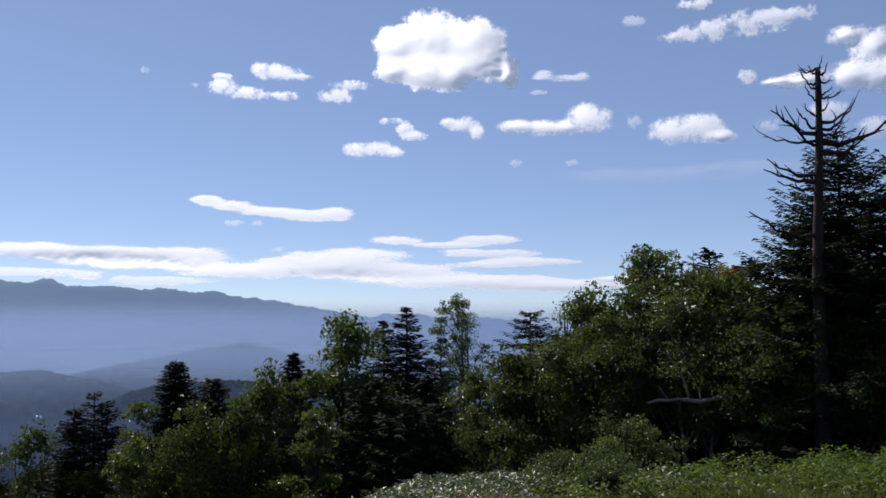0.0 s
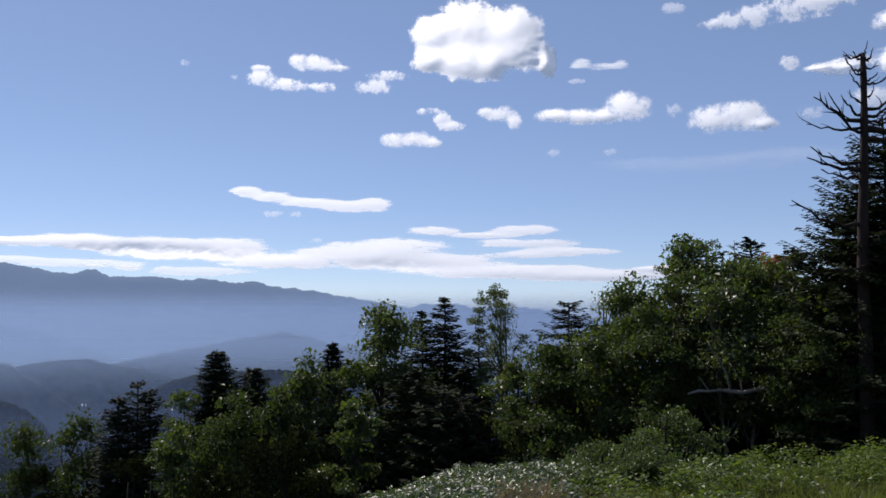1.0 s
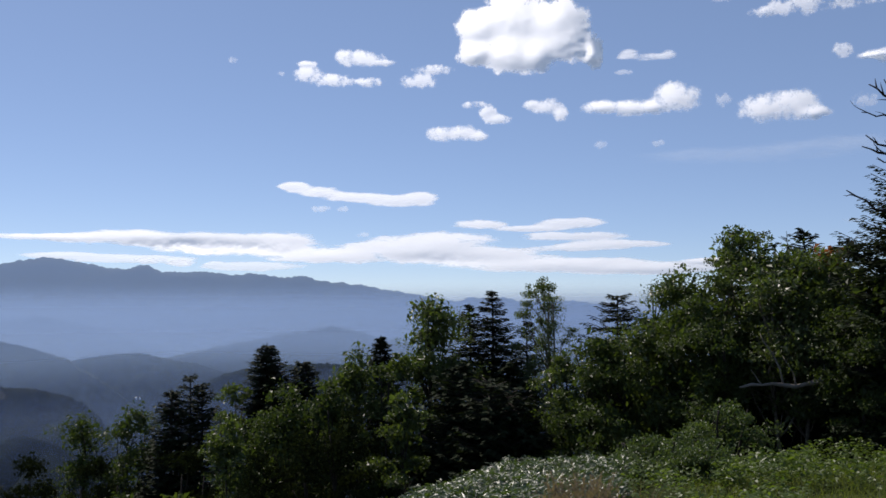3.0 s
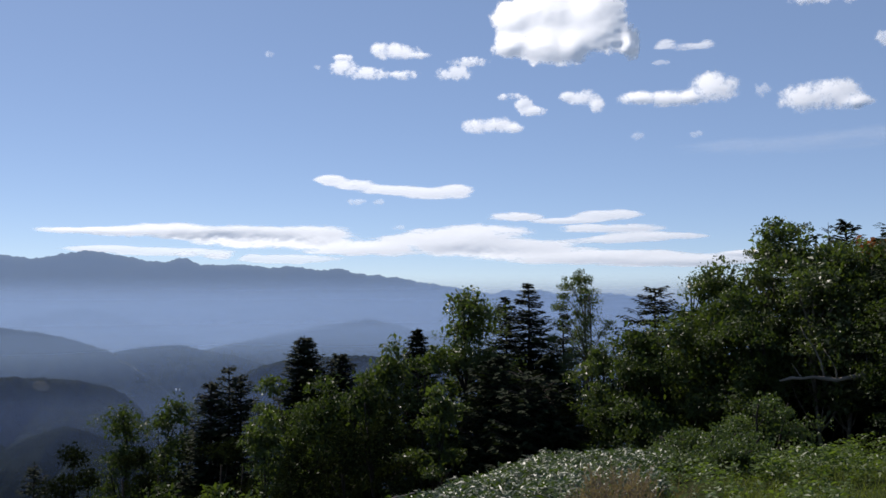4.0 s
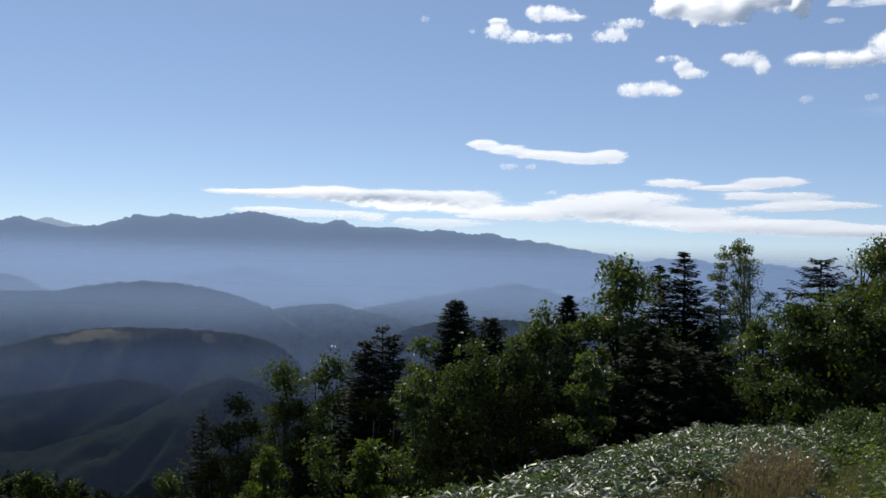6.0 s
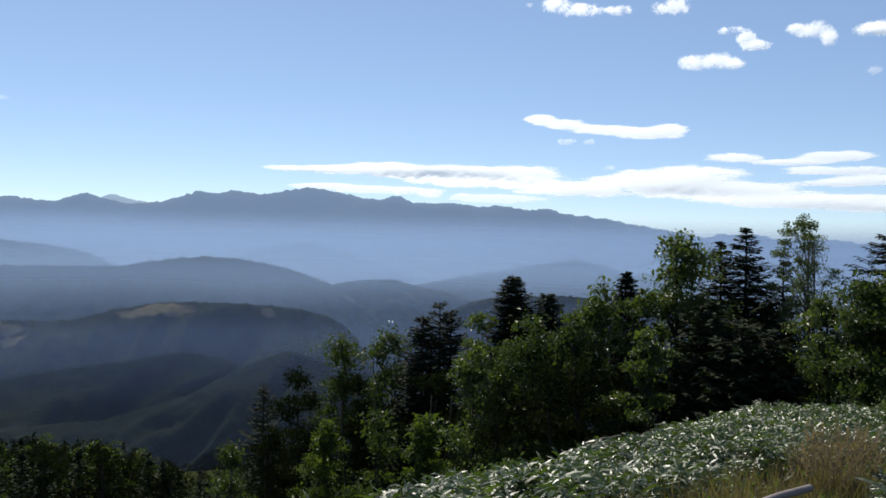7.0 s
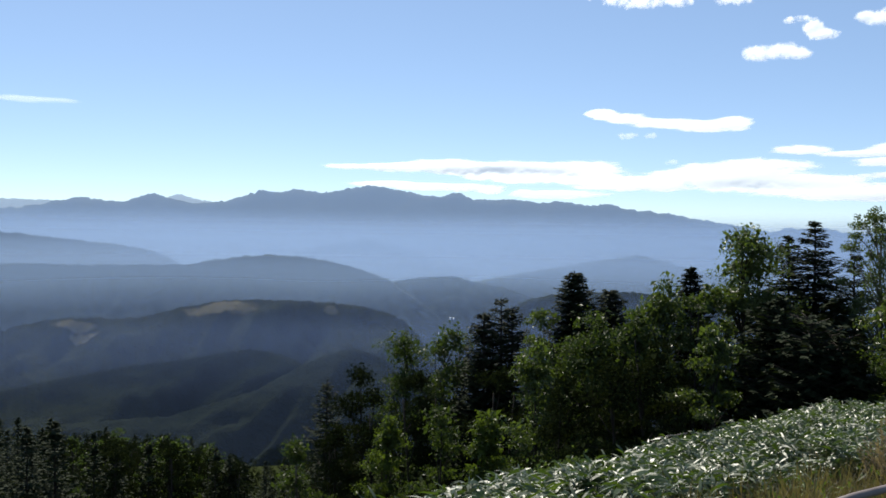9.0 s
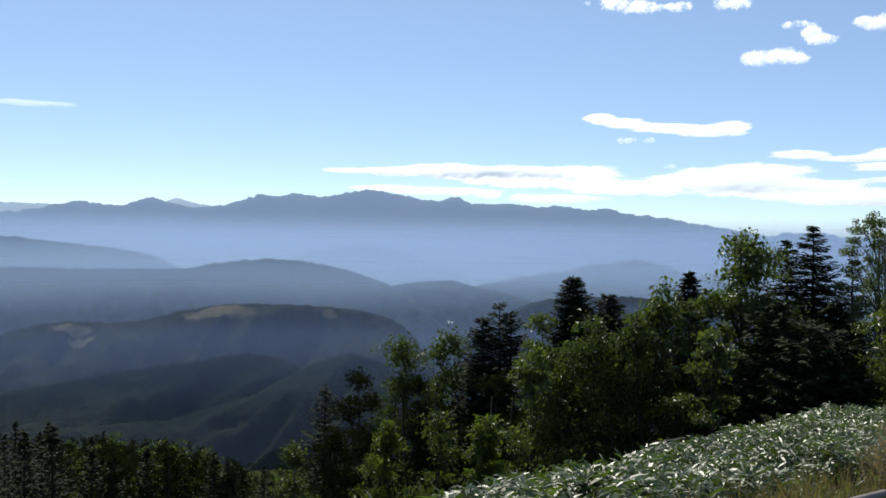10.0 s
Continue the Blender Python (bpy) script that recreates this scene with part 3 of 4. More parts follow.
def fir(place, height, radius, label, shape=0.8, bare=0.04, lean=(0, 0), gap=0.42, fill=1.0, seed=0, group="conifers on the slope", fine=1.0, loose=1.0, cap=None):
    """A fir: tapered trunk, whorls of drooping boughs, each carrying flat fans of needle twigs."""
    random.seed(seed)
    ob = thing("fir_tree", place, label, "tree", group)
    trunk, crown = Geo(), Geo()
    top = Vector((lean[0], lean[1], height))
    stem = [Vector((top.x * t * t + 0.03 * math.sin(5 * t + seed), top.y * t * t, height * t)) for t in [k / 12 for k in range(13)]]
    r0 = 0.010 * height + 0.03
    trunk.tube(stem, [r0 * (1 - t / 12) ** 0.8 + 0.010 for t in range(13)], 8)
    c, d, n, ln, wd = [], [], [], [], []
    z = bare * height
    while z < height - 0.06:
        h = z / height
        reach = min(cap or radius, radius * ((1 - h) ** shape * 1.15 + 0.03)) * (1.0 - 0.25 * max(0.0, 0.3 - h) / 0.3)
        count = 4 + int(4.2 * fill + rnd(0, 1.8))
        turn = rnd(0, 6.28)
        for b in range(count):
            a = turn + b * 2 * math.pi / count + rnd(-0.35, 0.35)
            L = reach * rnd(1.02 - 0.40 * loose, 1.10) * (1.22 if random.random() < 0.07 else 1) + 0.10 * min(1.0, (height - z) / 0.9)
            out_d = Vector((math.cos(a), math.sin(a), 0))
            slope = 0.42 * h ** 3 * loose ** 3 - 0.16 * (1 - h) + rnd(-0.06, 0.06)
            root = Vector((top.x * h * h, top.y * h * h, z + rnd(-0.45, 0.45) * gap))
            m = max(4, int(L / (0.10 * fine)))
            line = [root + out_d * (L * s) + Vector((0, 0, L * (slope * s - 0.20 * s * (1 - s) + 0.14 * s * s * s))) for s in [k / m for k in range(m + 1)]]
            thin = line[::5] + [line[-1]]
            if fine < 1.5:
                trunk.tube(thin, [0.020 * (1 - k / len(thin)) + 0.004 for k in range(len(thin))], 3)
            side = out_d.cross(Vector((0, 0, 1)))
            for k in range(1, m + 1):
                s = k / m
                for sgn in (-1, 1, 0) if k == m else (-1, 1):
                    tw = L * (0.42 * (1 - s) + 0.07) * rnd(0.6, 1.15) + 0.05 * min(1.0, (height - z) / 0.9)
                    dirn = (out_d * (0.6 + 0.5 * s) + side * sgn * 1.0 + Vector((0, 0, rnd(-0.16, 0.04)))).normalized()
                    steps = max(1, int(tw / (0.12 * fine)))
                    for q in range(steps):
                        p = line[k] + dirn * tw * ((q + 0.6) / steps)
                        c.append((p.x, p.y, p.z + rnd(-0.09, 0.03) * loose))
                        d.append((dirn.x + rnd(-.35, .35), dirn.y + rnd(-.35, .35), dirn.z + rnd(-.25, .12)))
                        n.append((rnd(-.6, .6) * loose, rnd(-.6, .6) * loose, 0.8))
                        ln.append(rnd(0.15, 0.27) * fine)
                        wd.append(rnd(0.075, 0.14) * fine)
        z += 1.0 * gap * rnd(0.75, 1.25) * (0.8 + 0.4 * (1 - h))
    for k in range(14):
        c.append((top.x, top.y, height - 0.04 * k))
        d.append((rnd(-.6, .6), rnd(-.6, .6), 1))
        n.append((rnd(-1, 1), rnd(-1, 1), 0.2))
        ln.append(0.16)
        wd.append(0.04)
    crown.leaves(c, d, n, ln, wd, 0.12)
    part("trunk", trunk, M_BARK, ob, "dark rough bark", smooth=True)
    part("crown", crown, M_NEEDLE, ob)
    return ob


def broadleaf(place, height, radius, label, leaf=M_BIRCH_LEAF, bark=M_BIRCH, crown_from=0.3, stems=1, clumps=120, per=95, size=0.072, lean=(0, 0), seed=0,
              name="birch_tree", category="tree", group="broadleaf trees on the slope", ragged=0.35, slim=1.0, heart=1.0, flat=0.11, taper=0.35, gather=0.45):
    """A broadleaf tree: leaning stems, limbs that fork, and clumps of small leaves round the twig ends inside an uneven crown."""
    random.seed(seed)
    rng = np.random.default_rng(seed)
    ob = thing(name, place, label, category, group)
    wood, crown = Geo(), Geo()
    c0, c1 = crown_from * height, height
    mid, half = (c0 + c1) / 2, (c1 - c0) / 2
    ends = []
    r0 = 0.006 * height + 0.02
    trunks = []
    for s in range(stems):
        a = rnd(0, 6.28)
        off = Vector((math.cos(a), math.sin(a), 0)) * (0.0 if stems == 1 else 0.18)
        tip = Vector((lean[0], lean[1], height * 0.93)) + off * (radius * 2.2 if stems > 1 else 0)
        line = [off + (tip - off) * t + Vector((math.sin(t * 4 + seed + s), math.cos(t * 5 + seed), 0)) * 0.10 * radius * t for t in [k / 9 for k in range(10)]]
        wood.tube(line, [r0 * (1 - 0.1 * k) ** 0.9 + 0.012 for k in range(10)], 7)
        trunks.append(line)
    boughs = max(8, clumps // 4)
    masses = []
    for k in range(boughs):
        # a bough end inside the crown, more of them near its skin, each a flat pad of leaf clumps
        a, t = k * 2.4 + rnd(-0.6, 0.6), -1 + 2 * (k + rnd(0.1, 0.9)) / boughs
        wide = math.sqrt(max(0.02, 1 - t * t)) ** slim * (1 + ragged * noise.noise((2 * math.cos(a), 2 * math.sin(a), 2.2 * t + seed)))
        wide *= (1.0 - taper * max(0.0, t)) * (1.0 if t > -0.2 else 0.9)
        q = rnd(0.15, 1.0) ** 0.45
        z = mid + half * t * (1 + 0.25 * ragged * noise.noise((3 * math.cos(a), 3 * math.sin(a), seed))) * 0.97
        hz = max(0.0, min(1.0, z / height))
        end = Vector((lean[0] * hz + radius * wide * q * math.cos(a), lean[1] * hz + radius * wide * q * math.sin(a), z))
        # boughs of one limb draw together into a rounded mass, with dark gaps between the masses
        near = [m for m in masses if (m - end).length < 0.75 * radius]
        if near:
            end = end.lerp(min(near, key=lambda m: (m - end).length), gather)
        else:
            masses.append(end.copy())
        pad = min(1.5, max(0.5, radius / 1.6)) * rnd(0.7, 1.25)
        for _ in range(4):
            ends.append(end + Vector((random.gauss(0, 0.30), random.gauss(0, 0.30), random.gauss(0, flat) - 0.06)) * pad)
        if k % (1 if size < 0.15 else 3) == 0:
            line = trunks[k % stems]
            start = line[max(1, min(8, int(9 * max(0.12, (z - 0.35 * radius * q) / height))))]
            m = start.lerp(end, 0.5) + Vector((0, 0, 0.08 * radius)) + Vector((rnd(-.1, .1), rnd(-.1, .1), 0)) * radius
            thick = 0.25 * r0 + 0.008
            wood.tube([start, start.lerp(m, 0.5) + Vector((0, 0, -0.03 * radius)), m, m.lerp(end, 0.5), end], [thick, thick * 0.8, thick * 0.6, thick * 0.4, 0.006], 5)
            for twig in ends[-4:]:
                wood.tube([m.lerp(end, 0.5), twig], [0.008, 0.003], 3)
    # the topmost leader
    ends += [Vector((lean[0], lean[1], height - 0.12 * k)) + Vector((rnd(-.1, .1), rnd(-.1, .1), 0)) * (1 + 0.5 * k) for k in range(5)]
    e = np.array([v[:] for v in ends])
    spread = np.array([0.19, 0.19, 0.11]) * min(1.5, max(0.75, radius / 1.6))

    def scatter(centres, count, width, big):
        k = len(centres) * count
        c = np.repeat(centres, count, 0) + np.clip(rng.normal(0, 1, (k, 3)), -1.55, 1.55) * spread * width * rng.uniform(0.6, 1.25, (len(centres), 1)).repeat(count, 0)
        c[:, 2] = np.maximum(c[:, 2], 0.03)
        d = rng.normal(0, 1, (k, 3)) + [0, 0, -0.5]
        out = (c - [lean[0] * 0.6, lean[1] * 0.6, 0]) * [1.0, 1.0, 0.0] / max(radius, 0.4)
        n = rng.normal(0, 0.55, (k, 3)) + [0, 0, 0.75] + 0.9 * out
        ln = size * big * rng.uniform(0.65, 1.3, k)
        crown.leaves(c, d, n, ln, ln * 0.62)
    scatter(e, per, 1.0, 1.0)
    axis = e * [0.62, 0.62, 1.0] + [0.38 * lean[0] * 0.6, 0.38 * lean[1] * 0.6, 0]
    if heart:
        scatter(axis, max(6, per // 6), 1.3, 2.8 * heart)
        scatter(e, max(2, per // 20), 0.8, 2.2 * heart)
    part("trunk", wood, bark, ob, smooth=True)
    part("crown", crown, leaf, ob)
    return ob


def stand(az, far):
    """A point of the ground at az degrees and far metres."""
    p = at(az, 0, far)
    p.z = ground_z(p.x, p.y) - 0.08
    return p


def height_to(az, el, far):
    return at(az, el, far).z - stand(az, far).z


def dead_tree():
    """The bare snag: a tapered, weathered trunk with crooked broken boughs."""
    random.seed(41)
    far = 25.0
    base = stand(-21.75, far)
    H = height_to(-22.2, 14.6, far)
    ob = thing("dead_tree", base, "tall bare dead conifer with crooked broken boughs", "tree")
    g = Geo()
    m = at(-22.2, 14.6, far) - base
    m.z = H
    line = [Vector((m.x * t + 0.035 * math.sin(9 * t), m.y * t, H * t)) for t in [k / 18 for k in range(19)]]
    g.tube(line, [0.20 - 0.135 * (k / 18) ** 1.2 + (0.09 if k == 0 else 0) + 0.012 * math.sin(3.1 * k) for k in range(19)], 12)
    part("trunk", g, M_DEAD, ob, "weathered reddish grey trunk", smooth=True)

    def bough(frac, reach, rise, depth, thick, twigs=5, crook=0.16):
        b = Geo()
        k = min(17, int(frac * 18))
        p = line[k].lerp(line[k + 1], frac * 18 - k)
        n = 8
        pts = [p]
        for i in range(1, n + 1):
            s = i / n
            pts.append(p + Vector((reach * s, depth * s, rise * s * s + crook * math.sin(3.0 * s) * -0.5)) + Vector((rnd(-.03, .03), rnd(-.03, .03), rnd(-.045, .045))))
        thick *= 1.25
        b.tube(pts, [thick * (1 - 0.78 * i / n) for i in range(n + 1)], 6)
        for _ in range(twigs):
            i = random.randint(2, n - 1)
            q = pts[i]
            d = (pts[i + 1] - pts[i - 1]).normalized() + Vector((rnd(-.4, .4), rnd(-.4, .4), rnd(-.2, 0.8)))
            b.tube(wander(q, d, rnd(0.15, 0.5) * min(1, abs(reach)), 4, 0.35, 0.05), [thick * 0.35, thick * 0.28, thick * 0.22, thick * 0.15, 0.004], 5)
        part("bough", b, M_DEAD, ob, smooth=True)
    for row in [(0.998, 0.10, 0.30, .0, .03, 4), (0.99, -0.20, 0.22, .1, .03, 4), (0.985, 0.30, 0.30, .1, .025, 3), (0.965, -0.45, 0.25, .0, .03, 5), (0.93, 0.55, 0.15, -.1, .03, 5), (0.925, -0.30, 0.45, .1, .03, 4), (0.90, 0.35, 0.30, .2, .03, 4), (0.89, -0.40, 0.20, -.1, .03, 5), (0.995, -0.42, 0.10, .1, .035, 4), (0.99, 0.22, 0.16, -.1, .03, 3), (0.975, 0.42, 0.06, .2, .03, 4), (0.955, -0.35, 0.02, -.2, .03, 5), (0.94, 0.40, 0.22, .1, .03, 4),
                (0.87, 0.95, 0.62, .1, .045, 3), (0.86, -0.45, 0.55, .2, .04, 4), (0.85, 0.95, 0.95, -.2, .04, 6), (0.845, -1.15, 0.65, .1, .055, 6), (0.84, 0.75, 0.42, .3, .035, 4),
                (0.825, -1.45, 0.12, -.1, .035, 4), (0.82, 1.85, 0.62, .0, .075, 7), (0.80, 1.45, 0.50, .4, .06, 5), (0.815, -0.95, 0.95, -.3, .04, 5),
                (0.745, -1.30, 0.40, .0, .045, 6), (0.73, -1.45, 0.28, -.3, .05, 8), (0.715, -0.9, 0.20, .3, .04, 5), (0.60, -1.75, 0.62, -.2, .05, 8), (0.585, 1.2, 0.10, -.2, .04, 4),
                (0.52, 1.9, 0.05, -.5, .04, 3), (0.50, -1.1, 0.15, -.4, .03, 5)]:
        bough(*row)


dead_tree()

FIRS = [  # az, el of the tip, metres away, spread, widest reach, shape, gap, fill, label, seed
    (2.32, 0.95, 34, 4.4, 1.8, 1.0, 0.25, 1.1, "dark fir with layered horizontal boughs", 3),
    (3.70, 0.12, 34.6, 3.9, 1.5, 1.0, 0.26, 1.0, "slim dark fir beside a taller one", 4),
    (0.20, -0.9, 35, 1.6, 1.6, 0.70, 0.42, 1.0, "thin open fir among birches", 5),
    (9.10, -1.72, 33, 2.3, 0.8, 0.85, 0.19, 1.4, "slender pointed fir above broadleaf crowns", 6),
    (15.97, -2.12, 37, 2.3, 0.95, 0.62, 0.17, 1.9, "dark fir with a dense rounded top", 7),
    (13.80, -3.25, 37, 2.5, 1.0, 0.58, 0.20, 1.5, "flat-topped dark fir with open boughs", 8),
    (21.45, -4.75, 38, 2.2, 1.35, 0.62, 0.26, 1.1, "dark fir with a bare broken tip", 9),
    (20.42, -3.90, 38.6, 1.7, 1.2, 0.45, 0.42, 0.6, "thin-topped dark fir in a close group", 10),
    (19.72, -4.5, 39, 1.9, 1.2, 0.55, 0.32, 0.9, "dark fir with sparse upper boughs", 11),
    (31.0, -8.84, 46, 3.2, 1.1, 0.85, 0.45, 0.8, "sparse fir with few short boughs", 12),
    (-5.29, 0.65, 33, 2.5, 2.3, 0.50, 0.30, 1.0, "flat-topped dark pine-like fir", 13),
    (-13.4, 4.15, 31, 4.6, 1.6, 0.85, 0.40, 0.7, "fir tip rising behind broadleaf crowns", 14),
    (-15.9, 4.35, 31, 3.8, 1.4, 0.85, 0.30, 1.0, "fir tip rising behind broadleaf crowns", 15),
    (-23.1, 10.9, 27.5, 4.6, 2.5, 0.80, 0.34, 1.0, "large dark fir behind a bare dead tree", 16),
    (-21.7, 7.2, 26.6, 3.6, 2.3, 0.75, 0.36, 1.0, "dark fir with long drooping boughs", 17),
    (-26.4, 9.0, 26.5, 5.0, 2.9, 0.75, 0.38, 1.0, "large dark fir at the forest edge", 18),
    # the firs inside and at the edge are added to close bright gaps
    (-10.3, 1.2, 33, 2.6, 2.6, 0.55, 0.45, 1.0, "shaded dark fir inside the grove", 21),
    (-14.3, 1.6, 31.5, 2.6, 2.6, 0.50, 0.40, 1.0, "shaded dark fir inside the grove", 29),
    (-12.2, 0.2, 30.5, 2.4, 2.4, 0.50, 0.40, 1.0, "shaded dark fir inside the grove", 30),
    (-18.2, 3.6, 31, 2.4, 2.4, 0.55, 0.45, 1.0, "shaded dark fir inside the grove", 22),
    (-7.4, -0.8, 33, 2.4, 2.4, 0.55, 0.45, 1.0, "shaded dark fir inside the grove", 23),
    (11.8, -4.8, 35, 2.3, 2.3, 0.55, 0.45, 1.0, "shaded dark fir inside the grove", 24),
    (5.0, -3.2, 33, 2.4, 2.4, 0.60, 0.45, 1.0, "shaded dark fir inside the grove", 19),
    (1.2, -3.6, 32, 2.2, 2.2, 0.60, 0.45, 1.0, "shaded dark fir inside the grove", 20),
    (4.3, -3.6, 30, 1.9, 1.9, 0.45, 0.34, 1.3, "shaded dark fir at the grove edge", 25),
    (2.4, -4.2, 28.6, 1.8, 1.8, 0.45, 0.34, 1.3, "shaded dark fir at the grove edge", 26),
    (0.5, -5.4, 28.6, 1.6, 1.6, 0.45, 0.34, 1.3, "shaded dark fir at the grove edge", 27),
]
for az, el, far, radius, cap, shape, gap, fill, label, seed in FIRS:
    fir(stand(az, far), height_to(az, el, far), radius, label, shape, seed=seed, gap=gap, fine=1.9 if "inside" in label else 1.3 if "grove edge" in label else 0.85 if far < 28 else 1.05,
        fill=fill, loose=0.6 if seed in (3, 4, 6, 7, 8, 13) else 0.8, cap=cap)


def bare_spike(az, el, far, long, label):
    """A thin dead leader that stands up out of a fir's top, with a few short snapped twigs."""
    random.seed(int(far * 10))
    tip = at(az, el, far)
    g = Geo()
    base = Vector((tip.x, tip.y, ground_z(tip.x, tip.y) - 0.05))
    ob = thing("dead_tree", base, label, "tree")
    top = tip - base
    line = [Vector((0.04 * math.sin(4 * k), 0, top.z * k / 6)) for k in range(6)] + [Vector((0, 0, top.z))]
    g.tube(line, [0.075, 0.065, 0.055, 0.05, 0.04, 0.03, 0.006], 7)
    part("trunk", g, M_DEAD, ob, smooth=True)
    for k in range(7):
        b = Geo()
        p = Vector((0, 0, top.z - long * rnd(0.15, 1.0)))
        a = rnd(0, 6.28)
        b.tube(wander(p, (math.cos(a), math.sin(a), rnd(0.0, 0.7)), rnd(0.15, 0.4), 3, 0.3), [0.014, 0.011, 0.008, 0.003], 5)
        part("bough", b, M_DEAD, ob, smooth=True)


bare_spike(21.48, -4.45, 37.6, 1.1, "thin dead conifer with a bare pointed tip")
bare_spike(-15.0, 4.35, 30.5, 0.9, "thin dead tree with bare upright twigs")

TREES = [  # az, el of the top, metres away, radius, where the crown starts, clumps, leaf, label, seed
    (-0.85, 1.75, 33.5, 1.05, 0.40, 220, M_BIRCH_LEAF, "slender birch with an airy crown", 31),
    (6.15, 0.48, 32, 1.75, 0.32, 280, M_BIRCH_LEAF, "full birch with small shining leaves", 32),
    (8.3, -3.0, 31, 1.3, 0.15, 120, M_DARK_LEAF, "dense green broadleaf tree", 33),
    (10.7, -2.60, 32, 1.55, 0.34, 190, M_BIRCH_LEAF, "full green birch on the slope", 34),
    (12.0, -4.6, 31, 1.5, 0.40, 130, M_DARK_LEAF, "bushy dark green birch on the slope", 35),
    (14.6, -4.80, 31, 2.0, 0.36, 230, M_DARK_LEAF, "wide dense broadleaf tree", 36),
    (17.9, -4.7, 36, 1.2, 0.25, 100, M_BIRCH_LEAF, "small birch between firs", 37),
    (18.3, -6.6, 31, 1.4, 0.35, 120, M_BIRCH_LEAF, "bushy light green birch", 38),
    (23.75, -5.80, 41, 1.75, 0.38, 220, M_DARK_LEAF, "round-topped birch on the lower slope", 39),
    (26.3, -6.25, 42, 1.8, 0.38, 210, M_DARK_LEAF, "round-topped birch on the lower slope", 40),
    (28.8, -8.20, 44, 1.8, 0.2, 150, M_SHADED_LEAF, "dark broadleaf tree on the lower slope", 42),
    (25.2, -8.6, 38, 1.6, 0.20, 130, M_SHADED_LEAF, "dark bushy broadleaf tree", 43),
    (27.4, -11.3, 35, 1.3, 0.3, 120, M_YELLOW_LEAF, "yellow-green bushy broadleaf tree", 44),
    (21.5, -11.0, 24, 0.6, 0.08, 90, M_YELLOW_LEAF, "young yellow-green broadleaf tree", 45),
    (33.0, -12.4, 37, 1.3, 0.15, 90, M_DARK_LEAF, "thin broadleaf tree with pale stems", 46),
    (30.4, -11.6, 40, 1.6, 0.15, 120, M_SHADED_LEAF, "dark bushy broadleaf tree", 47),
    (-2.2, -3.0, 29, 1.2, 0.15, 100, M_BIRCH_LEAF, "small bushy birch at the slope edge", 48),
    (-4.6, -1.9, 28, 1.6, 0.25, 190, M_DARK_LEAF, "dense green broadleaf tree at the slope edge", 49),
    (-7.2, -0.7, 28.5, 1.7, 0.12, 200, M_BIRCH_LEAF, "dense green birch at the forest edge", 50),
    (-8.9, 1.95, 30, 1.7, 0.35, 200, M_BIRCH_LEAF, "tall spreading birch at the forest edge", 51),
    (-11.7, 4.40, 29.5, 1.35, 0.48, 170, M_BIRCH_LEAF, "tall birch with twisted pale stems", 52),
    (-14.9, 3.15, 28.5, 1.9, 0.50, 220, M_BIRCH_LEAF, "spreading birch with twisted pale stems", 53),
    (-17.6, 2.9, 29, 1.5, 0.46, 170, M_BIRCH_LEAF, "birch with a patch of reddening leaves", 54),
    (-10.4, 0.2, 27.5, 1.4, 0.32, 150, M_DARK_LEAF, "bushy broadleaf tree at the forest edge", 55),
    (-20.5, 1.6, 26.0, 1.5, 0.4, 120, M_DARK_LEAF, "green leafy tree under tall firs", 56),
    (-24.5, 2.4, 26, 1.5, 0.25, 130, M_BIRCH_LEAF, "green birch under tall firs", 57),
    (-18.6, -0.8, 26.0, 1.0, 0.35, 70, M_DARK_LEAF, "leafy birch beside the dead tree", 58),
    (7.7, -5.3, 28, 0.95, 0.4, 70, M_BIRCH_LEAF, "green broadleaf tree reaching out of the shade", 60),
    # low fill trees, most with leaf colour darkened for the shade they stand in
    (22.3, -8.3, 39, 1.8, 0.1, 80, M_SHADED_LEAF, "dark bushy tree on the lower slope", 67),
    (28.2, -9.6, 41, 1.9, 0.1, 85, M_SHADED_LEAF, "dark bushy tree on the lower slope", 68),
    (10.5, -6.5, 27.5, 1.7, 0.08, 70, M_SHADED_LEAF, "low dark bushy tree below the crest", 61),
    (13.5, -7.6, 27, 1.8, 0.08, 70, M_SHADED_LEAF, "low dark bushy tree below the crest", 62),
    (16.9, -8.6, 28, 1.6, 0.08, 65, M_SHADED_LEAF, "low dark bushy tree below the crest", 64),
    (20.2, -8.4, 33, 1.8, 0.08, 70, M_SHADED_LEAF, "low dark bushy tree below the crest", 65),
    (24.0, -10.6, 33, 1.6, 0.08, 65, M_DARK_LEAF, "low green bushy tree below the crest", 66),
]
for az, el, far, radius, start, clumps, leaf, label, seed in TREES:
    airy = "airy" in label
    # most birches take the dark fir bark, which puts shade into their stem colour
    broadleaf(stand(az, far), height_to(az, el, far), (1.2 if az < -5 else 1.1) * radius, label, leaf, M_BIRCH if airy or "pale" in label else M_BARK, crown_from=start, clumps=int(1.2 * clumps), slim=1.0 if airy else 0.75, taper=0.1 if airy else 0.15 if "round-topped" in label else 0.3 if az < -5 else 0.6,
              stems=2 if airy else 1 + seed % 2, per=66 if airy else 68, size=0.072 if airy else 0.076, heart=0.0 if airy else 1.0, seed=seed, lean=(0.2 * math.sin(seed), 0.2 * math.cos(seed)), gather=0.1 if airy else 0.45)



def reddening(az, el, far, count, seed):
    """A small shrub-like top of reddened leaves among the green."""
    broadleaf(stand(az, far), height_to(az, el, far), 0.5, "young tree with a reddened leafy top", M_RED_LEAF, M_BARK, 0.86, 1, count, 60, 0.07, seed=seed, name="rowan_tree")


reddening(-17.1, 3.1, 29.6, 14, 68)

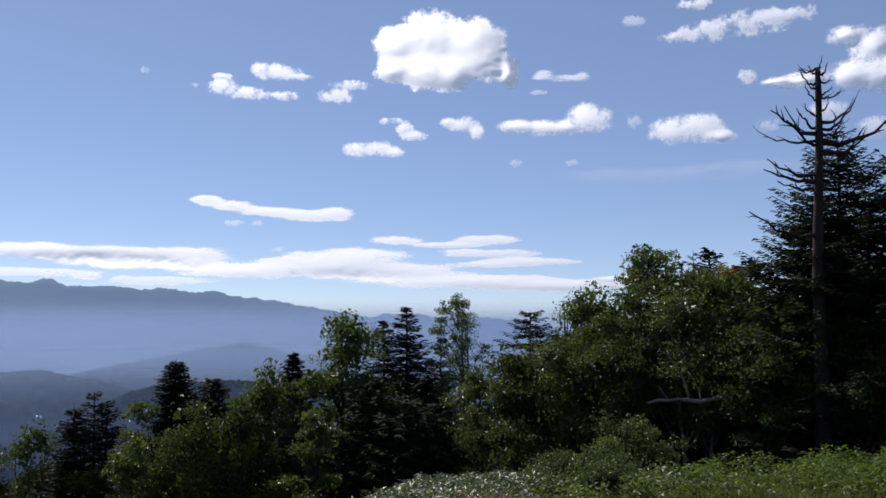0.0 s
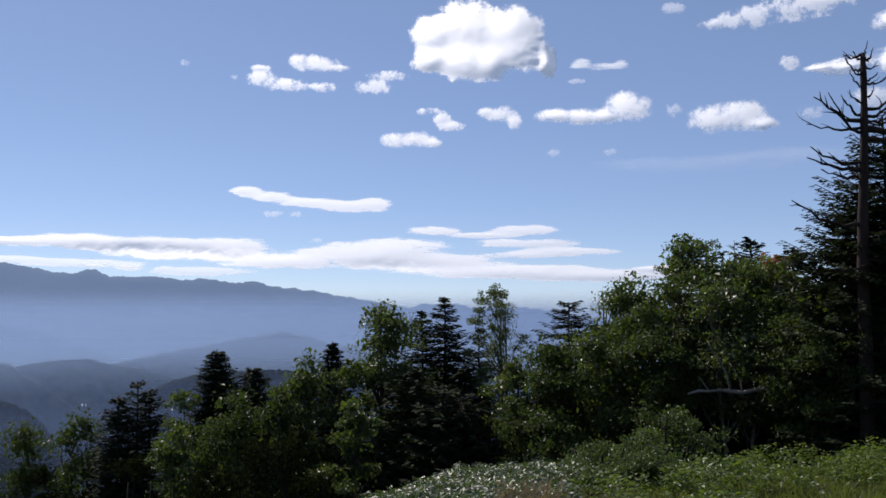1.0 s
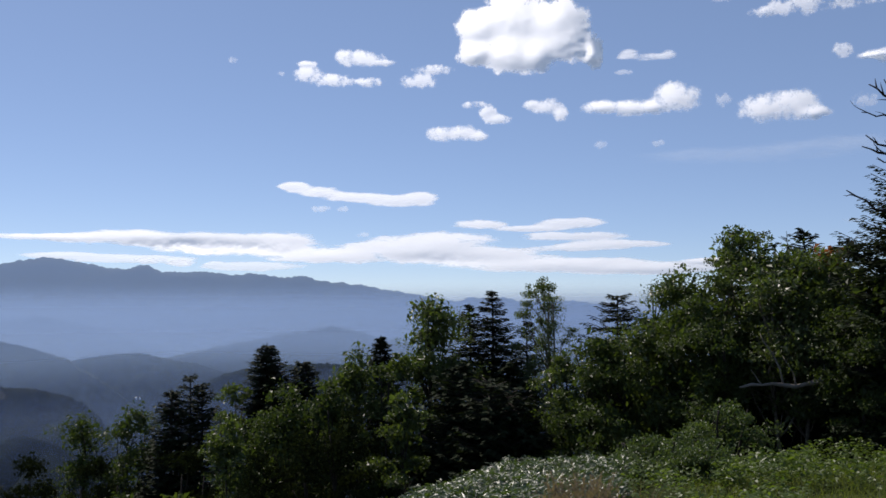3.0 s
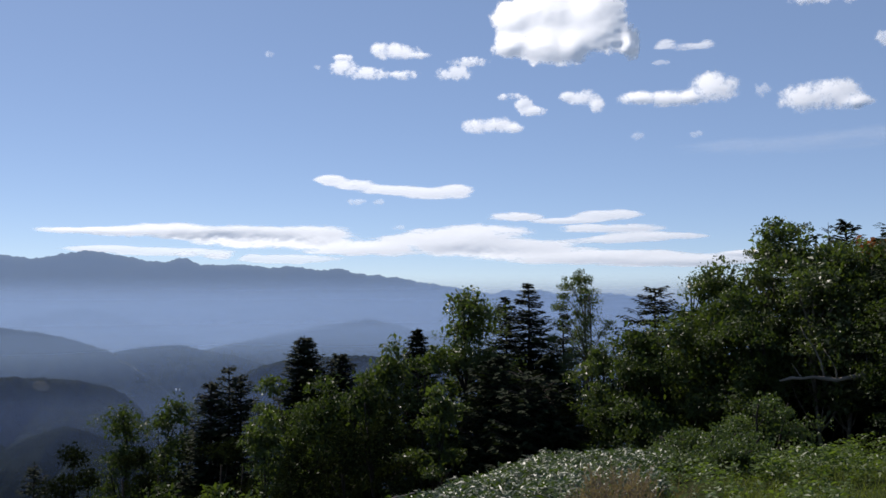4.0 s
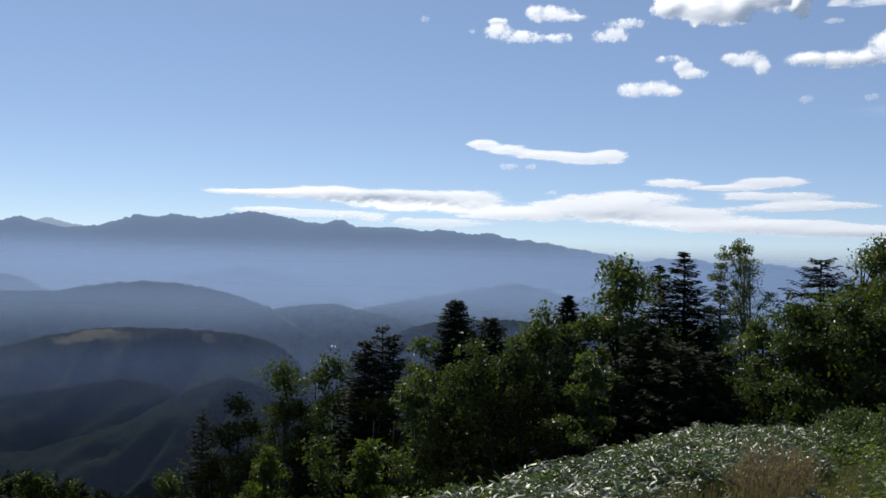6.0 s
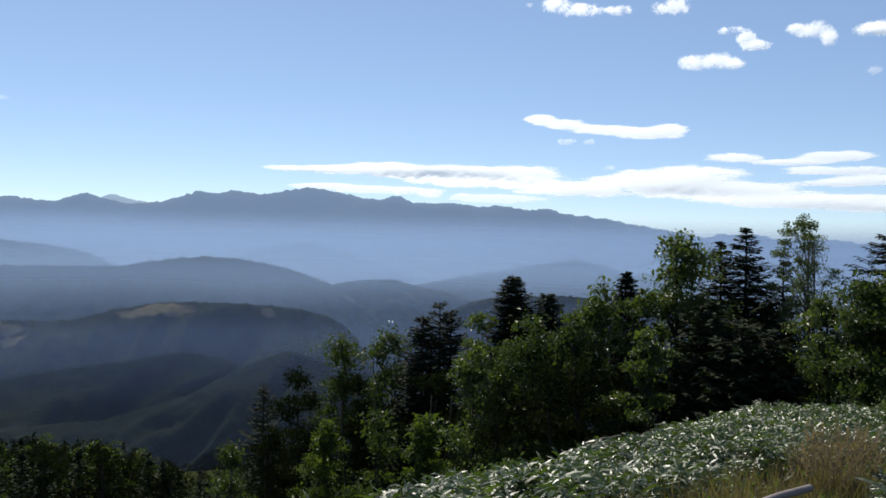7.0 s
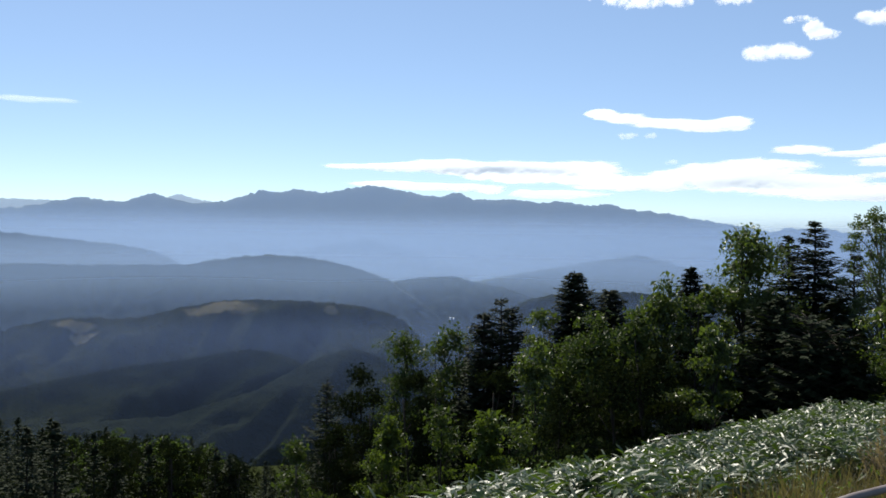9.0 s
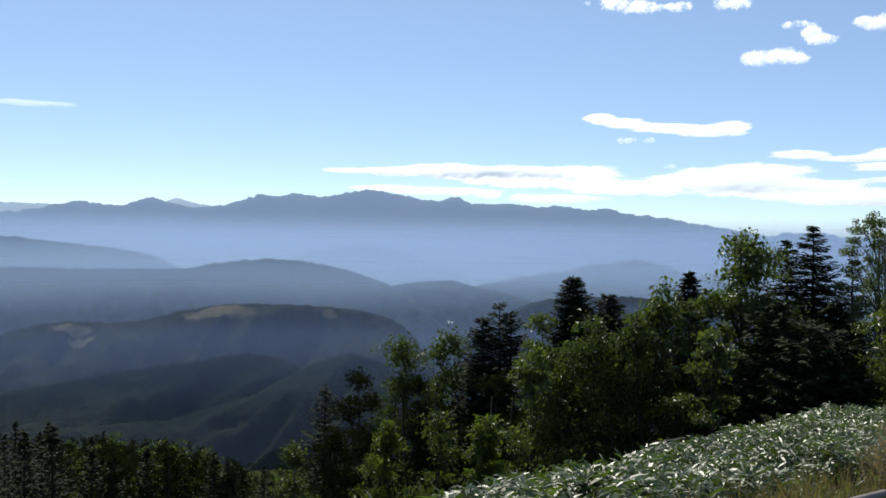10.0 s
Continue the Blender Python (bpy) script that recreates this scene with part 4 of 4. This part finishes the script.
SHRUBS = [  # az, metres away, height, radius, leaf, label, seed
    (-11.5, 22.0, 1.65, 0.95, M_SHRUB_LEAF, "pale green shrub at the meadow edge", 71),
    (-8.9, 19.5, 0.95, 0.75, M_SHRUB_LEAF, "pale green shrub at the meadow edge", 72),
    (-14.8, 24.3, 0.7, 0.8, M_HERB, "leafy green shrub at the forest edge", 73),
    (-16.9, 24.3, 0.65, 0.9, M_HERB, "leafy green shrub at the forest edge", 74),
    (-6.6, 20.5, 0.9, 0.9, M_SHRUB_LEAF, "low green shrub among bamboo grass", 75),
    (-19.3, 24.0, 0.6, 0.9, M_HERB, "leafy green shrub at the forest edge", 76),
    (-22.3, 23.4, 0.7, 0.9, M_HERB, "low leafy shrub at the forest edge", 77),
    (-25.6, 22.8, 0.65, 1.0, M_HERB, "low leafy shrub at the forest edge", 78),
    (-10.3, 18.8, 0.85, 0.85, M_SHRUB_LEAF, "low green shrub among bamboo grass", 79),
]
for az, far, high, radius, leaf, label, seed in SHRUBS:
    broadleaf(stand(az, far), high, radius, label, leaf, M_BARK, 0.05, 3, int(50 * radius), 90, 0.06, seed=seed, name="shrub", category="shrub", group="shrubs at the meadow edge", heart=0.5)

for az, el, far, radius, seed in ((20.3, -14.9, 14.5, 0.55, 81), (18.3, -14.2, 16.0, 0.55, 82), (16.2, -13.4, 17.0, 0.5, 83)):
    broadleaf(stand(az, far), height_to(az, el, far), radius, "light green shrub on the steep slope", M_SHRUB_LEAF, M_BARK, 0.35, 3, 50, 60, 0.07, seed=seed,
              name="shrub", category="shrub", group="shrubs below the crest", heart=0.5)

# ---- lower forest on the valley side ----


def lower_forest():
    random.seed(90)
    kinds = []
    for k in range(3):
        kinds.append(fir((0, 0, -900), 12.0, 2.4, "dark fir in the forest below", 1.0, bare=0.5, seed=100 + k, gap=0.45, fill=0.5, group="forest on the lower slope", fine=1.6))
    # most crowns carry the slope's shade in their leaf colour
    for k in range(4):
        kinds.append(broadleaf((0, 0, -900), 10.5, 1.45, "dark green broadleaf tree in the forest below", M_DARK_LEAF if k == 2 else M_SHADED_LEAF, M_BARK, 0.42, 1, 76, 12, 0.19,
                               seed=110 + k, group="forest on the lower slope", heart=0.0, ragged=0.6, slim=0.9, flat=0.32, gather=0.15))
    for k in range(320):
        az, far = rnd(29.5, 52), 62 + 95 * random.random() ** 1.2
        if az < 34 and far < 66:
            continue
        # the canopy falls off towards the gully
        roof = float(np.interp(az, [29, 32, 34, 36, 38, 40, 43, 46, 49, 58], [-12.6, -13.2, -13.6, -13.4, -12.6, -12.1, -11.6, -11.2, -10.5, -9.8])) + rnd(-1.0, 0.1)
        p = stand(az, far)
        kind = random.choice(kinds[:3] if random.random() < 0.2 else kinds[3:] if random.random() < 0.3 else kinds[3:5])
        tall = 12.0 if kind in kinds[:3] else 10.5
        if kind in kinds[:3] and random.random() < 0.4:
            roof += rnd(0.1, 0.4)
        s = (EYE.z + far * math.tan(radians(roof)) - p.z) / tall
        if not 0.36 < s < 1.3:
            continue
        c = copy_thing(kind, Matrix.Translation(p) @ Matrix.Rotation(rnd(0, 6.28), 4, "Z"))
        c.scale = (s * rnd(0.85, 1.15), s * rnd(0.85, 1.15), s)
    for ob in kinds:
        for o in (*ob.children_recursive, ob):
            bpy.data.objects.remove(o)


lower_forest()

# ---- bamboo grass, herbs and grasses ----


def blades(g, roots, heads, length, width, droop, rng, seg=3, twist=0.45):
    """Many bent, keeled blades at once."""
    k = len(roots)
    side = np.cross(heads, np.array([0, 0, 1.0]) + rng.normal(0, twist, (k, 3)))
    side /= np.maximum(np.linalg.norm(side, axis=1, keepdims=True), 1e-6)
    rows = []
    for s in range(seg + 1):
        t = s / seg
        w = np.sin(np.pi * min(0.985, 0.06 + 0.93 * t)) * 0.5
        p = roots + heads * (length * t)[:, None] + np.array([0, 0, -1.0]) * (droop * length * t * t)[:, None]
        rows += [p + side * (width * w)[:, None], p - side * (width * w)[:, None]]
    v = np.stack(rows, 1)
    n = v.shape[1]
    base = g.n + np.arange(k)[:, None] * n
    faces = []
    for s in range(seg):
        faces.append(base + [2 * s, 2 * s + 1, 2 * s + 3, 2 * s + 2])
    g.v.append(v.reshape(-1, 3))
    g.f.extend(map(tuple, np.concatenate(faces).tolist()))
    g.n += k * n


def in_sasa(x, y):
    az = math.degrees(math.atan2(-x, y))
    return az > -4.6 + 1.2 * math.sin(y * 1.3) or math.hypot(x, y) > 30


def bamboo_grass():
    rng = np.random.default_rng(7)
    g = Geo()
    R, H, L, W, D = [], [], [], [], []
    random.seed(7)
    tries = 0
    while len(R) < 86000 and tries < 170000:
        tries += 1
        far = 5.9 + 18.8 * random.random() ** 0.8
        az = rnd(-7, 31)
        p = at(az, 0, far)
        edge = min(-3.6 + 0.10 * p.y, -3.6 + 0.155 * p.y)
        if p.x < edge - 0.42 or p.y > 24 or not in_sasa(p.x, p.y):
            continue
        if far < 7.2 + (9.6 - az) * 0.42 and az > -5:
            continue
        gz = ground_z(p.x, p.y)
        tall = 0.40 + 0.10 * noise.noise((p.x * 0.8, p.y * 0.8, 2)) + 0.20 * noise.noise((p.x * 2.9, p.y * 2.9, 5)) + rnd(-0.16, 0.08)
        turn = rnd(0, 6.28)
        for q in range(random.randint(5, 9)):
            a = turn + q * 1.15 + rnd(-.4, .4)
            R.append((p.x, p.y, gz + tall + rnd(-0.10, 0.03)))
            H.append((math.cos(a), math.sin(a), rnd(0.0, 1.15)))
            L.append(rnd(0.115, 0.195) * (1.2 if far < 9 else 1.0))
            W.append(rnd(0.021, 0.034))
            D.append(rnd(0.15, 0.65))
    R, H, L, W, D = map(np.array, (R, H, L, W, D))
    H /= np.linalg.norm(H, axis=1, keepdims=True)
    near = np.hypot(R[:, 0], R[:, 1]) < 11.5
    for pick, seg in ((near, 3), (~near, 2)):
        blades(g, R[pick], H[pick], L[pick], W[pick], D[pick], rng, seg, 0.6)
    ob = part("bamboo_grass", g, M_SASA)
    tagged(ob, "dense low bamboo grass with broad shining leaves", "bamboo grass", kind="stuff")


bamboo_grass()


def herb_belt():
    rng = np.random.default_rng(8)
    random.seed(8)
    g = Geo()
    R, H, L, W, D = [], [], [], [], []
    for _ in range(12000):
        far, az = 9 + 15.5 * random.random() ** 0.7, rnd(-34, -2)
        p = at(az, 0, far)
        if in_sasa(p.x, p.y) or far < 16 + 2.5 * noise.noise((p.x * 0.5, p.y * 0.5, 1)) and az < -15 + 3 * noise.noise((p.x * 0.4, p.y * 0.4, 3)):
            continue
        gz = ground_z(p.x, p.y)
        lump = noise.noise((p.x * 0.75, p.y * 0.75, 6.0)) + 0.4 * noise.noise((p.x * 2.1, p.y * 2.1, 2.0))
        if lump < rnd(-0.15, 0.18) or az > -11 and random.random() < 0.6:
            continue
        tall = rnd(0.06, 0.28) + 0.62 * max(0.0, lump) + 0.16 * max(0.0, min(1.0, (far - 15) / 6)) * max(0.0, min(1.0, (-11 - az) / 4))
        for q in range(5):
            a = rnd(0, 6.28)
            R.append((p.x, p.y, gz + tall - q * 0.06))
            H.append((math.cos(a), math.sin(a), rnd(0.1, 0.9)))
            L.append(rnd(0.08, 0.17))
            W.append(rnd(0.03, 0.06))
            D.append(rnd(0.1, 0.6))
    R, H, L, W, D = map(np.array, (R, H, L, W, D))
    H /= np.linalg.norm(H, axis=1, keepdims=True)
    blades(g, R, H, L, W, D, rng, 2)
    tagged(part("herbs", g, M_HERB), "bright green leafy herbs along the forest edge", "herbs", kind="stuff")


herb_belt()


def grass_field():
    rng = np.random.default_rng(9)
    random.seed(9)
    g = Geo()
    n = 20000
    far = 7 + 15 * rng.random(n) ** 0.8
    az = -34 + 25 * rng.random(n) ** 1.15
    x, y = -np.sin(np.radians(az)) * far, np.cos(np.radians(az)) * far
    keep = [not in_sasa(a, b) for a, b in zip(x, y)]
    x, y = x[keep], y[keep]
    z = np.array([ground_z(a, b) for a, b in zip(x, y)])
    k = len(x)
    H = rng.normal(0, 0.35, (k, 3)) + [0, 0, 1]
    H /= np.linalg.norm(H, axis=1, keepdims=True)
    blades(g, np.stack([x, y, z - 0.02], 1), H, rng.uniform(0.14, 0.40, k), rng.uniform(0.008, 0.016, k), rng.uniform(0.1, 0.5, k), rng, 2)
    tagged(part("meadow_grass", g, M_GRASS), "yellowish green meadow grass on the slope", "grass", kind="stuff")


grass_field()


def grass_tuft(az, far, high, radius, count, mat, label, plumes=0, seed=0):
    rng = np.random.default_rng(seed)
    ob = thing("grass_tuft", stand(az, far), label, "grass", "grass tufts by the path")
    g = Geo()
    a, r = rng.uniform(0, 6.28, count), radius * 0.6 * np.sqrt(rng.random(count))
    root = np.stack([r * np.cos(a), r * np.sin(a), np.zeros(count)], 1)
    H = np.stack([0.35 * np.cos(a) * r / radius, 0.35 * np.sin(a) * r / radius, np.ones(count)], 1) + rng.normal(0, 0.16, (count, 3))
    H /= np.linalg.norm(H, axis=1, keepdims=True)
    blades(g, root, H, high * rng.uniform(0.55, 1.1, count), rng.uniform(0.008, 0.016, count), rng.uniform(0.05, 0.35, count), rng, 4)
    tagged(part("blade", g, mat, ob), kind="stuff")
    if plumes:
        g2 = Geo()
        c, d, n = [], [], []
        for k in range(plumes):
            b, q = rng.uniform(0, 6.28), radius * math.sqrt(rng.random())
            foot = np.array([q * math.cos(b), q * math.sin(b), high * rng.uniform(0.8, 1.15)])
            way = np.array([0.3 * math.cos(b), 0.3 * math.sin(b), 1.0]) + rng.normal(0, 0.2, 3)
            for s in range(16):
                c.append(foot + way * 0.013 * s + rng.normal(0, 0.006, 3))
                d.append(way + rng.normal(0, 0.5, 3))
                n.append(rng.normal(0, 1, 3))
        m = len(c)
        g2.leaves(c, d, n, rng.uniform(0.03, 0.06, m), rng.uniform(0.008, 0.014, m))
        tagged(part("plume", g2, M_PLUME, ob, "reddish feathery seed heads"), kind="stuff")
    return ob


grass_tuft(-3.0, 9.2, 0.74, 0.34, 1300, M_STRAW, "tall dry grass tuft with reddish plumes", 150, 201)
grass_tuft(-2.0, 9.0, 0.58, 0.28, 700, M_STRAW, "dry brown grass tuft with reddish plumes", 40, 203)
grass_tuft(-3.5, 8.3, 0.55, 0.36, 1100, M_GRASS, "tall green grass tuft", 0, 202)


def dry_grass():
    """Loose dry and green grass along the rail, in front of the bamboo grass."""
    rng = np.random.default_rng(12)
    for name, mat, n, label in (("dry_grass", M_STRAW, 17000, "brownish dry grass along the rail"), ("green_grass", M_HERB, 5000, "short green grass and weeds along the rail")):
        g = Geo()
        az = rng.uniform(-7, 12, n)
        far = 5.2 + rng.random(n) * np.maximum(0.4, 7.6 + (9.6 - az) * 0.42 - 5.2)
        keep = np.array([noise.noise((a * 0.55, f * 1.1, 4.0 if mat == M_STRAW else 9.0)) > -0.15 for a, f in zip(az, far)])
        az, far = az[keep], far[keep]
        x, y = -np.sin(np.radians(az)) * far, np.cos(np.radians(az)) * far
        z = np.array([ground_z(a, b) for a, b in zip(x, y)])
        k = len(x)
        H = rng.normal(0, 0.28, (k, 3)) + [0, 0, 1]
        H /= np.linalg.norm(H, axis=1, keepdims=True)
        lift = 0.0 if mat == M_STRAW else rng.uniform(0.02, 0.36, k)
        if mat == M_HERB:
            H = rng.normal(0, 1.0, (k, 3)) + [0, 0, 1.0]
            H /= np.linalg.norm(H, axis=1, keepdims=True)
        blades(g, np.stack([x, y, z - 0.02 + lift], 1), H, rng.uniform(0.38, 0.80, k) if mat == M_STRAW else rng.uniform(0.07, 0.16, k), rng.uniform(0.005, 0.010, k) * (1 if mat == M_STRAW else 3.5), rng.uniform(0.1, 0.6, k), rng, 3)
        tagged(part(name, g, mat), label, "grass", kind="stuff")


dry_grass()

# ---- fallen log, rails and houses ----


def fallen_log():
    random.seed(60)
    base = at(-14.0, -4.5, 26.3)
    base.z -= 0.9
    g = Geo()
    ob = thing("fallen_log", base, "bleached fallen birch trunk with upturned limbs", "log")
    a, b = at(-12.2, -4.7, 26.0) - base, at(-17.0, -4.25, 26.8) - base
    pts = [a.lerp(b, k / 8) + Vector((0, rnd(-.06, .06), 0.05 * math.sin(k * 0.9) + rnd(-.045, .045))) for k in range(9)]
    g.tube(pts, [0.026 + 0.005 * k + 0.014 * (k % 3 == 1) for k in range(9)], 9)
    part("trunk", g, M_LOG, ob, smooth=True)
    for k, up, long, thick in ((4, (-0.25, 0, 1.0), 1.5, 0.034), (5, (0.15, 0.1, 1.0), 0.9, 0.024), (2, (-0.5, -.2, 0.8), 0.5, 0.02), (7, (0.3, -.1, 0.5), 0.5, 0.025)):
        h = Geo()
        line = wander(pts[k], Vector(up), long, 7, 0.22)
        h.tube(line, [thick * (1 - 0.09 * i) for i in range(8)], 7)
        part("limb", h, M_LOG, ob, smooth=True)


fallen_log()


def rail_fence(name, a, b, thick, label, posts=(0.25, 0.8), drops=(0.0,)):
    """Round rails from a to b, one for each drop below the line, on posts."""
    ob = thing(name, Vector((a.x, a.y, ground_z(a.x, a.y))), label, "railing")
    o = ob.matrix_world.translation
    for drop in drops:
        g = Geo()
        pts = [a.lerp(b, k / 6) - o + Vector((0, 0, 0.006 * math.sin(2.1 * k) - drop)) for k in range(7)]
        g.tube([pts[0] - (pts[1] - pts[0]).normalized() * 0.008] + pts, [thick * 0.86] + [thick * (1 + 0.03 * math.sin(1.7 * k)) for k in range(7)], 14)
        part("rail", g, M_RAIL, ob, smooth=True)
    for t in posts:
        p = a.lerp(b, t) - o
        h = Geo()
        foot = Vector((p.x, p.y, ground_z(p.x + o.x, p.y + o.y) - o.z - 0.1))
        h.tube([foot, foot.lerp(p, 0.5), p - Vector((0, 0, thick * 0.7))], [thick * 0.9, thick * 0.9, thick * 0.85], 10)
        part("post", h, M_RAIL, ob, smooth=True)


rail_fence("rail_fence", at(-1.2, -13.55, 5.6), at(11.0, -18.2, 4.4), 0.022, "grey weathered round wooden rail among grass")
rail_fence("rail_fence", at(9.3, -11.50, 17.5), at(11.0, -11.85, 17.2), 0.014, "distant weathered wooden rails at the slope edge", (0.3, 0.8), (0.0, 0.09))


def house(az, el, far, size, label):
    p = at(az, el, far)
    m, nt, node, out = material("white_wall")
    bsdf = node("ShaderNodeBsdfPrincipled", Base_Color=(0.85, 0.85, 0.86, 1), Roughness=0.35)
    nt.links.new(bsdf.outputs[0], out.inputs[0])
    ob = thing("house", p, label, "house", "houses in the valley")
    w, h = size, size * 0.6
    g = Geo()
    g.add([(-w, -w, -3), (w, -w, -3), (w, w, -3), (-w, w, -3), (-w, -w, h), (w, -w, h), (w, w, h), (-w, w, h)],
          [(0, 1, 5, 4), (1, 2, 6, 5), (2, 3, 7, 6), (3, 0, 4, 7)])
    part("wall", g, m, ob)
    r = Geo()
    r.add([(-w, -w, h), (w, -w, h), (w, w, h), (-w, w, h), (-w, 0, h * 1.8), (w, 0, h * 1.8)], [(0, 1, 5, 4), (2, 3, 4, 5), (1, 2, 5), (3, 0, 4)])
    part("roof", r, m, ob)


for az, el, far, size in [(23.46, -5.10, 1720, 1.0), (23.26, -5.12, 1720, 0.9), (24.15, -6.05, 1600, 0.5)]:
    house(az, el, far, size, "tiny white house far down in the valley")
